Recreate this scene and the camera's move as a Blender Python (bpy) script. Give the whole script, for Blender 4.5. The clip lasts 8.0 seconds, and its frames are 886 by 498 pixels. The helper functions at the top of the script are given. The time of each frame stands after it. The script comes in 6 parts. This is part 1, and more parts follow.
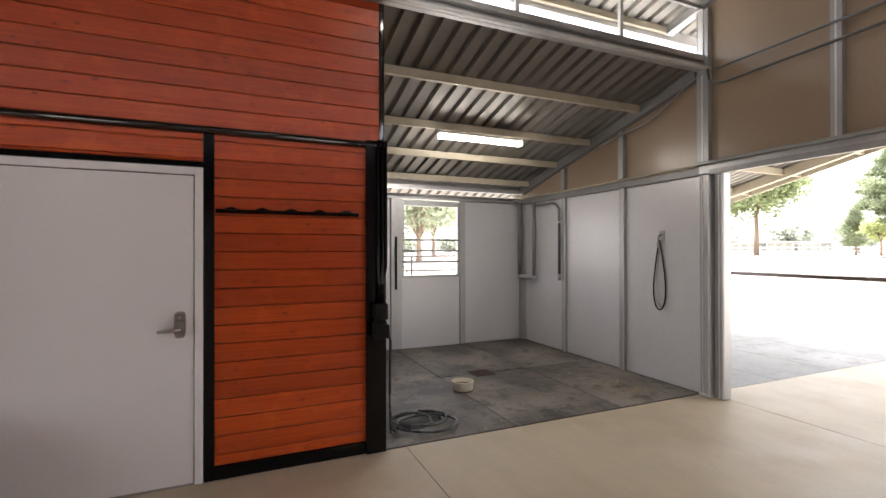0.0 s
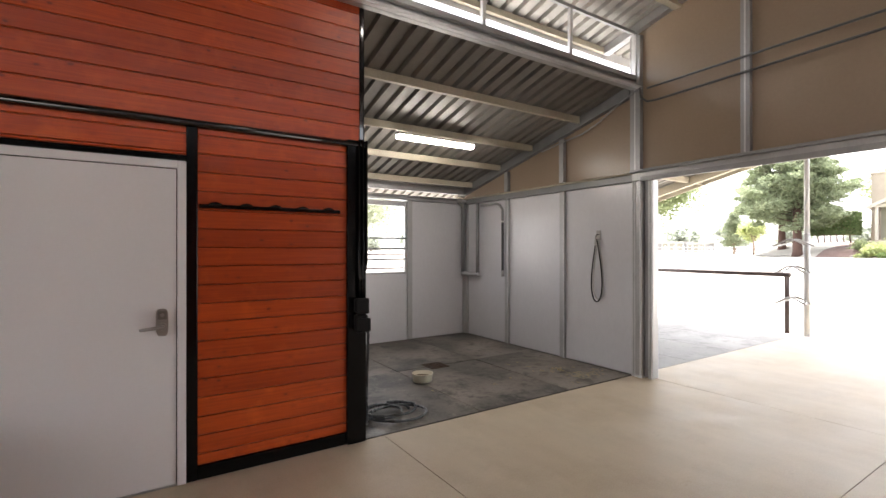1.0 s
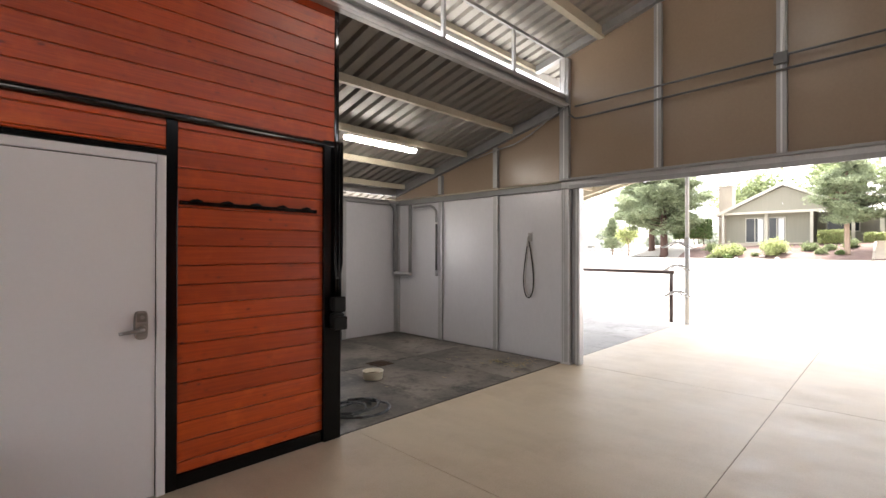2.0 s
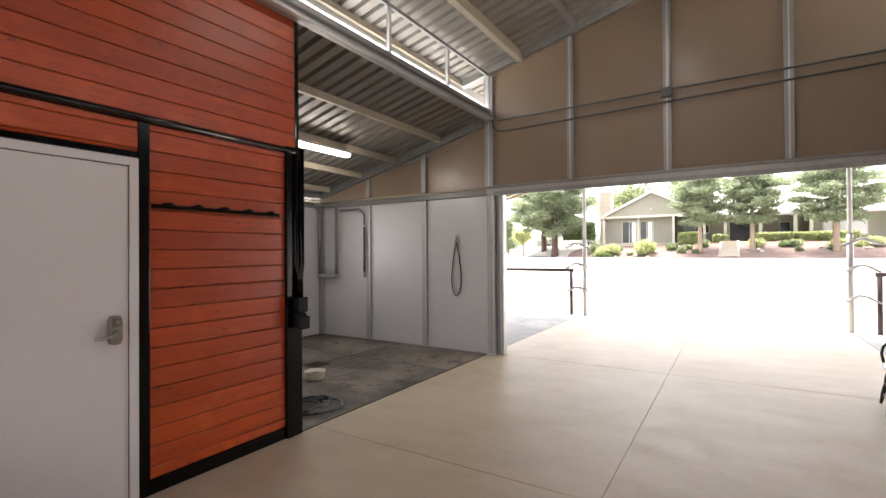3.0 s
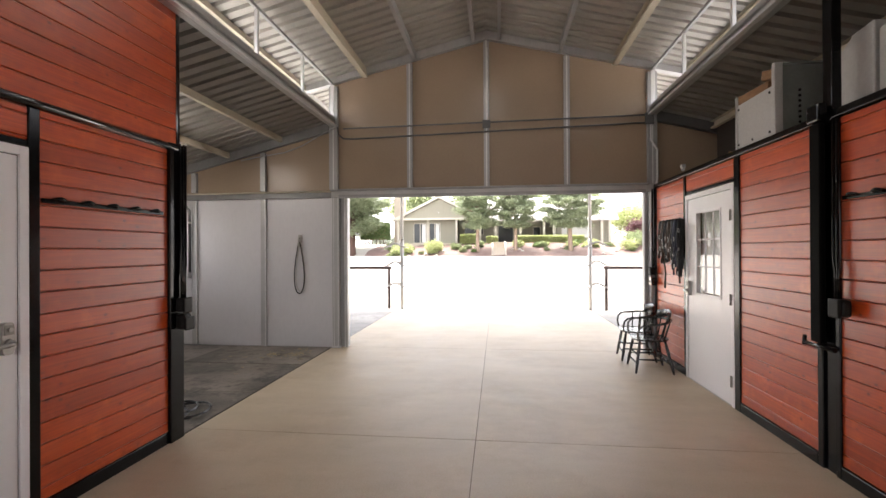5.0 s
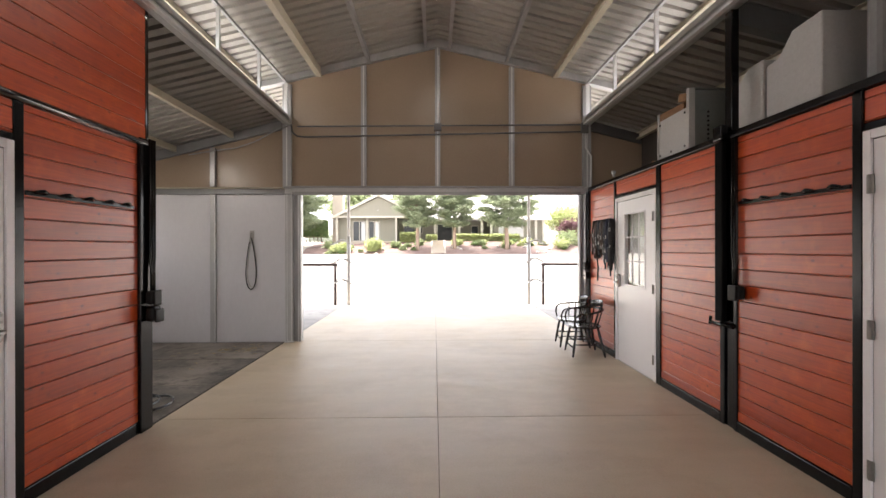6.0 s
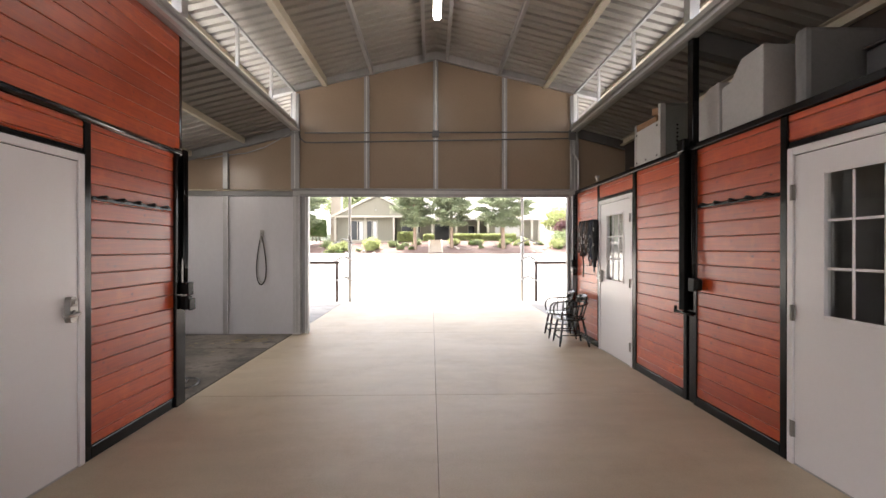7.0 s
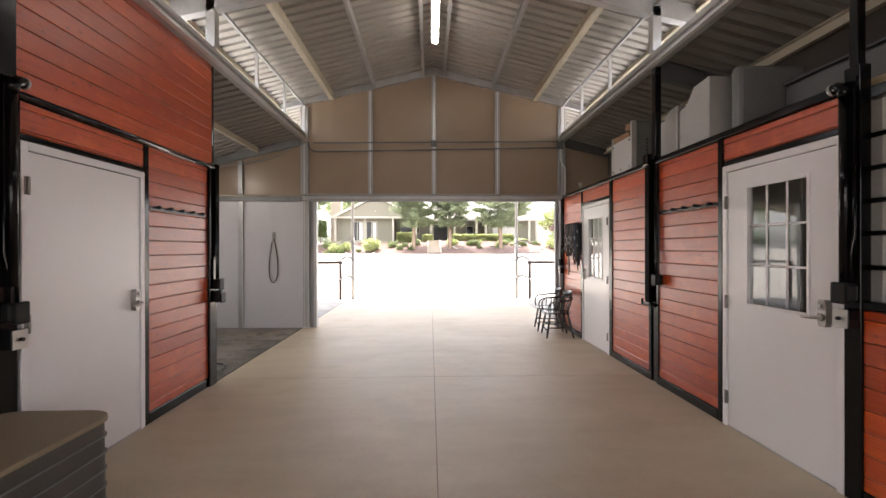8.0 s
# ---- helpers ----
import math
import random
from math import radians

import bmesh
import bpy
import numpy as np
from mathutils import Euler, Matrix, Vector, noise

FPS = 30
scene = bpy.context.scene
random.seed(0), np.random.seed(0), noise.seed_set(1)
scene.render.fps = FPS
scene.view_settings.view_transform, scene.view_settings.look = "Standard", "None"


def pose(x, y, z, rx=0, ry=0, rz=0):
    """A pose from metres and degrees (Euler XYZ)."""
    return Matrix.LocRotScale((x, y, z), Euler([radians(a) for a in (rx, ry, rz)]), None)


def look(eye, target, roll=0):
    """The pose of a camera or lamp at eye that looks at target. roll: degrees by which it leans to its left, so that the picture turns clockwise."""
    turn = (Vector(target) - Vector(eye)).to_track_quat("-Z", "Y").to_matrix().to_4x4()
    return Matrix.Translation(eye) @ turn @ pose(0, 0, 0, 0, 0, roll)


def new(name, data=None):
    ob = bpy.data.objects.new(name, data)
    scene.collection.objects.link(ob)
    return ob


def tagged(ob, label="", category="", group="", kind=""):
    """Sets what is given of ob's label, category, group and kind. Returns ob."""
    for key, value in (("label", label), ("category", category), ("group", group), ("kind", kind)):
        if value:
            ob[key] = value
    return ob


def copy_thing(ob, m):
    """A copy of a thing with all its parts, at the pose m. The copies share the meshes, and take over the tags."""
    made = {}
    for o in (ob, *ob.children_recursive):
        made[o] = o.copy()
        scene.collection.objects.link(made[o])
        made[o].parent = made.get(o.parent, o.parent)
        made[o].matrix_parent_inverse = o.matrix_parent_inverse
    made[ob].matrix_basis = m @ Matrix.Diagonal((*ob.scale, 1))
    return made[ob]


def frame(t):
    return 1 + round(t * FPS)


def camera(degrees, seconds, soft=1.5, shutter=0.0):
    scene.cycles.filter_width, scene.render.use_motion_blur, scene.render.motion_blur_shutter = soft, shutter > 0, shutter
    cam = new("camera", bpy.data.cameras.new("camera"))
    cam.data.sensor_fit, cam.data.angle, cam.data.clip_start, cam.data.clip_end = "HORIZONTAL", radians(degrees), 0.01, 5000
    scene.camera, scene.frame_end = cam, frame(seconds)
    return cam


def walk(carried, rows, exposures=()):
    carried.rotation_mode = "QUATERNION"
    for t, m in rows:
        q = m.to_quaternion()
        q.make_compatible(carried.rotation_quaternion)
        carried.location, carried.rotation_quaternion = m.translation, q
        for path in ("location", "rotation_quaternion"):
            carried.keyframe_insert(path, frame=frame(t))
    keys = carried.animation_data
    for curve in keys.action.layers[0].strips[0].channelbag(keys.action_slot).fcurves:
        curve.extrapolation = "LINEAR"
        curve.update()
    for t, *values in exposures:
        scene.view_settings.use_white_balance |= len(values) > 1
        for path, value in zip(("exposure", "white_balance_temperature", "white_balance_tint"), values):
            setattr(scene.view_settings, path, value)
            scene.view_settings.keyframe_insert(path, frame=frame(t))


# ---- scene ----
cam = camera(87.2, 8.0)
PATH = [
    (0, (-1.054, -1.171, 1.593), (-0.257, 0.663, 1.6), -0.1),
    (0.5, (-1.306, -1.172, 1.585), (-0.369, 0.594, 1.588), -0.0),
    (1, (-1.563, -1.146, 1.572), (-0.466, 0.527, 1.575), 0.0),
    (1.5, (-1.836, -1.067, 1.562), (-0.577, 0.488, 1.568), 0.0),
    (1.7, (-1.976, -1.005, 1.56), (-0.645, 0.488, 1.567), 0.1),
    (2.8, (-2.657, -0.829, 1.556), (-1.011, 0.309, 1.569), -0.35),
    (3, (-2.766, -0.786, 1.555), (-1.071, 0.277, 1.57), -0.4),
    (3.5, (-3.049, -0.618, 1.551), (-1.24, 0.235, 1.566), -0.3),
    (4, (-3.3, -0.518, 1.536), (-1.409, 0.133, 1.552), -0.2),
    (4.5, (-3.496, -0.384, 1.558), (-1.549, 0.072, 1.569), -0.2),
    (5, (-3.661, -0.244, 1.566), (-1.675, -0.013, 1.571), -0.3),
    (5.2, (-3.714, -0.179, 1.56), (-1.72, -0.029, 1.56), -0.35),
    (6.3, (-4.21, -0.02, 1.521), (-2.212, -0.072, 1.52), -0.03),
    (6.5, (-4.321, -0.023, 1.514), (-2.322, -0.072, 1.515), -0.0),
    (7, (-4.613, -0.013, 1.512), (-2.613, -0.063, 1.508), -0.0),
    (7.5, (-4.943, -0.018, 1.485), (-2.943, -0.066, 1.483), -0.0),
    (8, (-5.321, -0.015, 1.517), (-3.322, -0.07, 1.514), -0.1),
]

# ---------------------------------------------------------------- light
walk(cam, [(t, look(eye, target, roll)) for t, eye, target, roll in PATH], exposures=[(0, 2.96, 6600, 13), (8, 2.96, 6700, 15)])

world = bpy.data.worlds.new("sky")
scene.world = world
world.use_nodes = True
wt = world.node_tree
sky = wt.nodes.new("ShaderNodeTexSky")
sky.sky_type, sky.sun_disc = "NISHITA", False
sky.sun_elevation, sky.sun_rotation = radians(75), radians(62)
sky.air_density, sky.dust_density = 1.0, 3.0
sat = wt.nodes.new("ShaderNodeHueSaturation")
sat.inputs["Saturation"].default_value = 0.22
wt.links.new(sky.outputs[0], sat.inputs["Color"])
wt.links.new(sat.outputs[0], wt.nodes["Background"].inputs[0])
wt.nodes["Background"].inputs[1].default_value = 0.15

sun_data = bpy.data.lights.new("sun", "SUN")
sun_data.energy, sun_data.angle, sun_data.color = 1.5, radians(14), (1.0, 0.97, 0.92)
sun = new("sun", sun_data)
sun.matrix_world = look((6.5, 3.5, 27), (0, 0, 0))

# ---------------------------------------------------------------- materials


def nodes(name):
    m = bpy.data.materials.new(name)
    m.use_nodes = True
    return m, m.node_tree.nodes, m.node_tree.links, m.node_tree.nodes["Principled BSDF"]


def ramp(n, l, fac, stops):
    r = n.new("ShaderNodeValToRGB")
    el = r.color_ramp.elements
    while len(el) < len(stops):
        el.new(0.5)
    for e, (p, c) in zip(el, stops):
        e.position, e.color = p, (*c, 1) if len(c) == 3 else c
    l.new(fac, r.inputs[0])
    return r.outputs[0]


def place(n, l, scale=(1, 1, 1), shift=0.0):
    """World position, scaled, with a shift of its own for each object."""
    g = n.new("ShaderNodeNewGeometry")
    mp = n.new("ShaderNodeMapping")
    mp.inputs["Scale"].default_value = scale
    if shift:
        info = n.new("ShaderNodeObjectInfo")
        mul = n.new("ShaderNodeMath")
        mul.operation = "MULTIPLY"
        mul.inputs[1].default_value = shift
        l.new(info.outputs["Random"], mul.inputs[0])
        add = n.new("ShaderNodeVectorMath")
        l.new(g.outputs["Position"], add.inputs[0])
        l.new(mul.outputs[0], add.inputs[1])
        l.new(add.outputs[0], mp.inputs[0])
    else:
        l.new(g.outputs["Position"], mp.inputs[0])
    return mp.outputs[0]


def tex(n, l, vec, scale, detail=4, rough=0.55):
    t = n.new("ShaderNodeTexNoise")
    t.inputs["Scale"].default_value, t.inputs["Detail"].default_value, t.inputs["Roughness"].default_value = scale, detail, rough
    l.new(vec, t.inputs["Vector"])
    return t.outputs["Fac"]


def blend(n, l, fac, a, b, mode="MIX"):
    x = n.new("ShaderNodeMix")
    x.data_type, x.blend_type = "RGBA", mode
    for sock, v in ((x.inputs[0], fac), (x.inputs[6], a), (x.inputs[7], b)):
        if isinstance(v, (int, float)):
            sock.default_value = v
        elif isinstance(v, tuple):
            sock.default_value = (*v, 1)
        else:
            l.new(v, sock)
    return x.outputs[2]


def bump(n, l, p, height, strength=0.2, dist=0.01):
    b = n.new("ShaderNodeBump")
    b.inputs["Strength"].default_value, b.inputs["Distance"].default_value = strength, dist
    l.new(height, b.inputs["Height"])
    l.new(b.outputs[0], p.inputs["Normal"])


def surface(name, c1, c2, big=1.5, fine=40, stretch=(1, 1, 1), rough=(0.4, 0.6), metal=0.0, relief=0.1, dirt=None, dirt_at=(0.55, 0.75), shift=0.0, spec=0.5, grain=0.75):
    """A surface with colour drift at a large and a fine scale, uneven gloss and a slight relief."""
    m, n, l, p = nodes(name)
    v = place(n, l, stretch, shift)
    a, b = tex(n, l, v, big, 5), tex(n, l, v, fine, 3)
    col = ramp(n, l, a, [(0.3, c1), (0.7, c2)])
    col = blend(n, l, 0.25, col, ramp(n, l, b, [(0.3, tuple(grain * x for x in c1)), (0.7, c2)]))
    if dirt:
        d = tex(n, l, v, big * 0.6, 8, 0.65)
        col = blend(n, l, ramp(n, l, d, [(dirt_at[0], (0, 0, 0)), (dirt_at[1], (1, 1, 1))]), col, dirt)
    l.new(col, p.inputs["Base Color"])
    l.new(ramp(n, l, a, [(0.3, (rough[0],) * 3), (0.7, (rough[1],) * 3)]), p.inputs["Roughness"])
    p.inputs["Metallic"].default_value = metal
    p.inputs["Specular IOR Level"].default_value = spec
    if relief:
        bump(n, l, p, b, relief, 0.004)
    return m


def red_wood():
    m, n, l, p = nodes("red_stained_wood")
    v = place(n, l, (1.0, 1.0, 1.0), 37.0)
    grain = place(n, l, (0.8, 9.0, 30.0), 37.0)
    g1, g2, g3 = tex(n, l, grain, 2.4, 6, 0.62), tex(n, l, place(n, l, (1.0, 1.0, 2.2), 37.0), 2.2, 6, 0.62), tex(n, l, v, 6.0, 4, 0.6)
    col = ramp(n, l, g1, [(0.28, (0.36, 0.042, 0.0064)), (0.5, (0.48, 0.061, 0.0085)), (0.72, (0.575, 0.087, 0.0118))])
    col = blend(n, l, ramp(n, l, g2, [(0.46, (0, 0, 0)), (0.70, (0.25, 0.25, 0.25))]), col, (0.27, 0.028, 0.006))
    col = blend(n, l, ramp(n, l, g3, [(0.54, (0, 0, 0)), (0.74, (0.55, 0.55, 0.55))]), col, (0.68, 0.12, 0.020))
    info = n.new("ShaderNodeObjectInfo")
    tone = ramp(n, l, info.outputs["Random"], [(0.0, (0.80, 0.76, 0.76)), (0.5, (0.98, 0.98, 0.98)), (1.0, (1.12, 1.24, 1.24))])
    col = blend(n, l, 1.0, col, tone, "MULTIPLY")
    warp = n.new("ShaderNodeVectorMath")
    warp.operation = "MULTIPLY_ADD"
    l.new(tex(n, l, place(n, l, (1, 1, 1), 37.0), 9.0, 3), warp.inputs[0])
    warp.inputs[1].default_value = (0.16, 0.0, 0.16)
    flat = place(n, l, (4.2, 0.0, 7.2), 37.0)
    l.new(flat, warp.inputs[2])
    vor = n.new("ShaderNodeTexVoronoi")
    vor.inputs["Scale"].default_value = 1.0
    vor.voronoi_dimensions = "2D"
    parts, pair = n.new("ShaderNodeSeparateXYZ"), n.new("ShaderNodeCombineXYZ")
    l.new(warp.outputs[0], parts.inputs[0])
    l.new(parts.outputs[0], pair.inputs[0])
    l.new(parts.outputs[2], pair.inputs[1])
    l.new(pair.outputs[0], vor.inputs["Vector"])
    halo = ramp(n, l, vor.outputs["Distance"], [(0.0, (0.45, 0.45, 0.45)), (0.07, (0.22, 0.22, 0.22)), (0.17, (0, 0, 0))])
    col = blend(n, l, halo, col, (0.27, 0.026, 0.006))
    knot = ramp(n, l, vor.outputs["Distance"], [(0.0, (1, 1, 1)), (0.04, (0.85, 0.85, 0.85)), (0.075, (0, 0, 0))])
    some = ramp(n, l, tex(n, l, v, 2.7, 2), [(0.48, (0.0, 0.0, 0.0)), (0.60, (0.9, 0.9, 0.9))])
    col = blend(n, l, blend(n, l, 1.0, knot, some, "MULTIPLY"), col, (0.16, 0.024, 0.010))
    l.new(col, p.inputs["Base Color"])
    l.new(ramp(n, l, g1, [(0.3, (0.30,) * 3), (0.7, (0.40,) * 3)]), p.inputs["Roughness"])
    p.inputs["Specular IOR Level"].default_value = 0.28
    p.inputs["Coat Weight"].default_value = 0.62
    p.inputs["Coat Roughness"].default_value = 0.34
    bump(n, l, p, g1, 0.03, 0.001)
    return m


def concrete():
    m, n, l, p = nodes("cream_concrete")
    v = place(n, l)
    broad, mid, speck = tex(n, l, v, 0.55, 6, 0.6), tex(n, l, v, 2.6, 9, 0.7), tex(n, l, v, 90, 2)
    stain, blot = tex(n, l, v, 0.9, 10, 0.72), tex(n, l, v, 5.5, 6, 0.7)
    brush = tex(n, l, place(n, l, (2.6, 0.7, 1), 0), 1.6, 6)
    col = ramp(n, l, broad, [(0.32, (0.46, 0.364, 0.232)), (0.5, (0.545, 0.440, 0.297)), (0.68, (0.605, 0.506, 0.370))])
    col = blend(n, l, 0.30, col, ramp(n, l, mid, [(0.3, (0.42, 0.345, 0.25)), (0.7, (0.69, 0.588, 0.465))]))
    col = blend(n, l, 0.22, col, ramp(n, l, brush, [(0.32, (0.42, 0.35, 0.255)), (0.68, (0.68, 0.592, 0.465))]))
    col = blend(n, l, ramp(n, l, stain, [(0.48, (0, 0, 0)), (0.70, (0.46, 0.46, 0.46))]), col, (0.35, 0.262, 0.165))
    col = blend(n, l, ramp(n, l, blot, [(0.64, (0, 0, 0)), (0.74, (0.35, 0.35, 0.35))]), col, (0.30, 0.225, 0.14))
    col = blend(n, l, 0.10, col, ramp(n, l, speck, [(0.35, (0.28, 0.23, 0.17)), (0.65, (0.68, 0.63, 0.54))]))
    l.new(col, p.inputs["Base Color"])
    l.new(ramp(n, l, mid, [(0.3, (0.38,) * 3), (0.7, (0.66,) * 3)]), p.inputs["Roughness"])
    bump(n, l, p, mid, 0.08, 0.004)
    return m


def rubber(name, dark, light, dust):
    m, n, l, p = nodes(name)
    v = place(n, l, (1, 1, 1), 3.0)
    a, b, c, d = tex(n, l, v, 1.3, 10, 0.74), tex(n, l, v, 0.8, 9, 0.74), tex(n, l, v, 120, 2), tex(n, l, v, 3.2, 8, 0.75)
    col = ramp(n, l, a, [(0.42, dark), (0.57, light)])
    col = blend(n, l, ramp(n, l, b, [(0.46, (0, 0, 0)), (0.58, (0.85, 0.85, 0.85))]), col, dust)
    col = blend(n, l, ramp(n, l, d, [(0.50, (0, 0, 0)), (0.62, (0.7, 0.7, 0.7))]), col, tuple(0.6 * x for x in dark))
    col = blend(n, l, ramp(n, l, tex(n, l, v, 7.0, 8, 0.8), [(0.56, (0, 0, 0)), (0.66, (0.5, 0.5, 0.5))]), col, dust)
    col = blend(n, l, 0.15, col, ramp(n, l, c, [(0.4, tuple(0.6 * x for x in dark)), (0.6, light)]))
    l.new(col, p.inputs["Base Color"])
    l.new(ramp(n, l, a, [(0.3, (0.42,) * 3), (0.7, (0.75,) * 3)]), p.inputs["Roughness"])
    bump(n, l, p, c, 0.15, 0.003)
    return m


def galvanised(name="galvanised_steel", tone=0.52, metal=0.65):
    m, n, l, p = nodes(name)
    v = place(n, l, (1, 1, 0.35))
    a, b = tex(n, l, v, 5, 5), tex(n, l, v, 55, 3)
    col = ramp(n, l, a, [(0.3, (tone * 0.8, tone * 0.81, tone * 0.82)), (0.7, (tone, tone, tone * 1.01))])
    col = blend(n, l, 0.14, col, ramp(n, l, b, [(0.35, (tone * 0.7,) * 3), (0.65, (tone * 1.1,) * 3)]))
    l.new(col, p.inputs["Base Color"])
    p.inputs["Metallic"].default_value = metal
    l.new(ramp(n, l, a, [(0.3, (0.32,) * 3), (0.7, (0.48,) * 3)]), p.inputs["Roughness"])
    return m


def glass(name="clear_glass"):
    """Thin clear pane: see-through, with a mirror gloss that grows to grazing angles."""
    m, n, l, p = nodes(name)
    n.remove(p)
    clear, gloss, both, lay, power, fac = n.new("ShaderNodeBsdfTransparent"), n.new("ShaderNodeBsdfGlossy"), n.new("ShaderNodeMixShader"), n.new("ShaderNodeLayerWeight"), n.new("ShaderNodeMath"), n.new("ShaderNodeMath")
    clear.inputs["Color"].default_value = (0.95, 0.965, 0.96, 1)
    gloss.inputs["Roughness"].default_value = 0.0
    lay.inputs["Blend"].default_value = 0.5
    power.operation, fac.operation = "POWER", "MULTIPLY_ADD"
    power.inputs[1].default_value = 4.0
    fac.inputs[1].default_value, fac.inputs[2].default_value = 0.95, 0.05
    l.new(lay.outputs["Facing"], power.inputs[0])
    l.new(power.outputs[0], fac.inputs[0])
    l.new(fac.outputs[0], both.inputs[0])
    l.new(clear.outputs[0], both.inputs[1])
    l.new(gloss.outputs[0], both.inputs[2])
    l.new(both.outputs[0], n["Material Output"].inputs["Surface"])
    return m


def glow(name, colour, strength):
    m, n, l, p = nodes(name)
    p.inputs["Base Color"].default_value = (0.9, 0.9, 0.9, 1)
    p.inputs["Emission Color"].default_value = (*colour, 1)
    p.inputs["Emission Strength"].default_value = strength
    return m


def foliage(name, dark, light):
    m, n, l, p = nodes(name)
    g = n.new("ShaderNodeNewGeometry")
    col = ramp(n, l, g.outputs["Random Per Island"], [(0.0, dark), (0.6, light), (1.0, tuple(min(1, 1.35 * c) for c in light))])
    col = blend(n, l, 0.4, col, ramp(n, l, tex(n, l, place(n, l), 0.6, 3), [(0.35, dark), (0.65, light)]))
    l.new(col, p.inputs["Base Color"])
    p.inputs["Roughness"].default_value = 0.6
    thin = n.new("ShaderNodeBsdfTranslucent")
    l.new(col, thin.inputs["Color"])
    both = n.new("ShaderNodeMixShader")
    both.inputs[0].default_value = 0.55
    l.new(p.outputs[0], both.inputs[1])
    l.new(thin.outputs[0], both.inputs[2])
    l.new(both.outputs[0], n["Material Output"].inputs["Surface"])
    return m


RED = red_wood()
CONCRETE = concrete()
JOINT = surface("dark_joint", (0.15, 0.118, 0.088), (0.23, 0.185, 0.14), rough=(0.8, 0.9))
JOINT_DARK = surface("dark_edging", (0.035, 0.028, 0.022), (0.06, 0.05, 0.04), rough=(0.7, 0.85))
MAT = rubber("dark_rubber", (0.018, 0.015, 0.0125), (0.15, 0.134, 0.119), (0.34, 0.30, 0.258))
PAD = rubber("grey_rubber", (0.20, 0.193, 0.183), (0.28, 0.27, 0.255), (0.33, 0.315, 0.295))
BLACK = surface("black_gloss_paint", (0.003, 0.003, 0.0035), (0.006, 0.006, 0.007), 4, 60, rough=(0.10, 0.20), relief=0.03, spec=0.24)
BLACK_GLOSS = surface("black_enamel", (0.003, 0.003, 0.0035), (0.005, 0.005, 0.006), 4, 60, rough=(0.04, 0.07), relief=0.0, spec=0.75)
PITCH_BLACK = surface("black_rubber_coat", (0.002, 0.002, 0.002), (0.004, 0.004, 0.004), 4, 60, rough=(0.6, 0.7), relief=0.02, spec=0.03)
BLACK_MATT = surface("black_matt_plastic", (0.006, 0.006, 0.006), (0.012, 0.012, 0.012), 6, 90, rough=(0.4, 0.55), spec=0.14)
WHITE = surface("white_door_paint", (0.775, 0.762, 0.782), (0.80, 0.787, 0.808), 1.2, 50, rough=(0.28, 0.36), relief=0.015, grain=0.96)
GALV = galvanised()
GALV_LIGHT = galvanised("bright_galvanised_steel", 0.72, 0.35)
GALV_DARK = galvanised("weathered_steel", 0.36, 0.4)
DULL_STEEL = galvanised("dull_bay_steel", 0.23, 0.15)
STUD = galvanised("grey_stud_steel", 0.40, 0.4)
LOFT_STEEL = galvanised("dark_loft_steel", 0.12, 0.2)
STEEL = surface("brushed_steel", (0.36, 0.345, 0.33), (0.46, 0.445, 0.43), 8, 200, (1, 1, 6), (0.34, 0.46), 1.0, 0.02)
HINGE = surface("dull_hinge_steel", (0.24, 0.225, 0.21), (0.32, 0.305, 0.29), 8, 120, rough=(0.45, 0.55), metal=0.6)
TAN = surface("tan_painted_steel", (0.265, 0.195, 0.136), (0.305, 0.228, 0.163), 0.9, 30, rough=(0.29, 0.31), relief=0.01, grain=0.92)
GREY_PANEL = surface("grey_painted_steel", (0.60, 0.595, 0.622), (0.67, 0.665, 0.69), 0.8, 25, (1, 1, 0.5), (0.312, 0.330), 0.15, 0.015, grain=0.93)
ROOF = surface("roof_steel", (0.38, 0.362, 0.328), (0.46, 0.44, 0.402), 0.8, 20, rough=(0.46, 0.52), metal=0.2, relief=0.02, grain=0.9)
# Darker copy of ROOF: the sheds' dimmer light is put into the colour.
SHED_ROOF = surface("shaded_roof_steel", (0.238, 0.223, 0.201), (0.295, 0.279, 0.253), 0.8, 20, rough=(0.42, 0.5), metal=0.25, relief=0.02, grain=0.9)
ROOF_TOP = surface("pale_roof_paint", (0.52, 0.505, 0.475), (0.60, 0.585, 0.55), 0.8, 20, rough=(0.45, 0.6))
CREAM = surface("cream_primer", (0.46, 0.41, 0.31), (0.55, 0.50, 0.39), 2.5, 40, rough=(0.45, 0.6))
PVC = surface("grey_plastic_pipe", (0.36, 0.36, 0.37), (0.43, 0.43, 0.44), 5, 60, rough=(0.35, 0.5))
PVC_DARK = surface("dark_grey_plastic_pipe", (0.20, 0.20, 0.205), (0.26, 0.26, 0.265), 5, 60, rough=(0.35, 0.5))
HINGE_DARK = surface("dark_hose_rubber", (0.05, 0.05, 0.052), (0.08, 0.08, 0.082), 5, 60, rough=(0.4, 0.55))
GLASS = glass()
LAMP = glow("fluorescent_tube", (1.0, 0.95, 0.86), 7.5)
LAMP_DIM = glow("dim_fluorescent_tube", (1.0, 0.95, 0.86), 4.0)
LAMP_BODY = surface("white_lamp_body", (0.70, 0.69, 0.66), (0.78, 0.77, 0.74), 4, 60, rough=(0.3, 0.4))

# ---------------------------------------------------------------- shape helpers


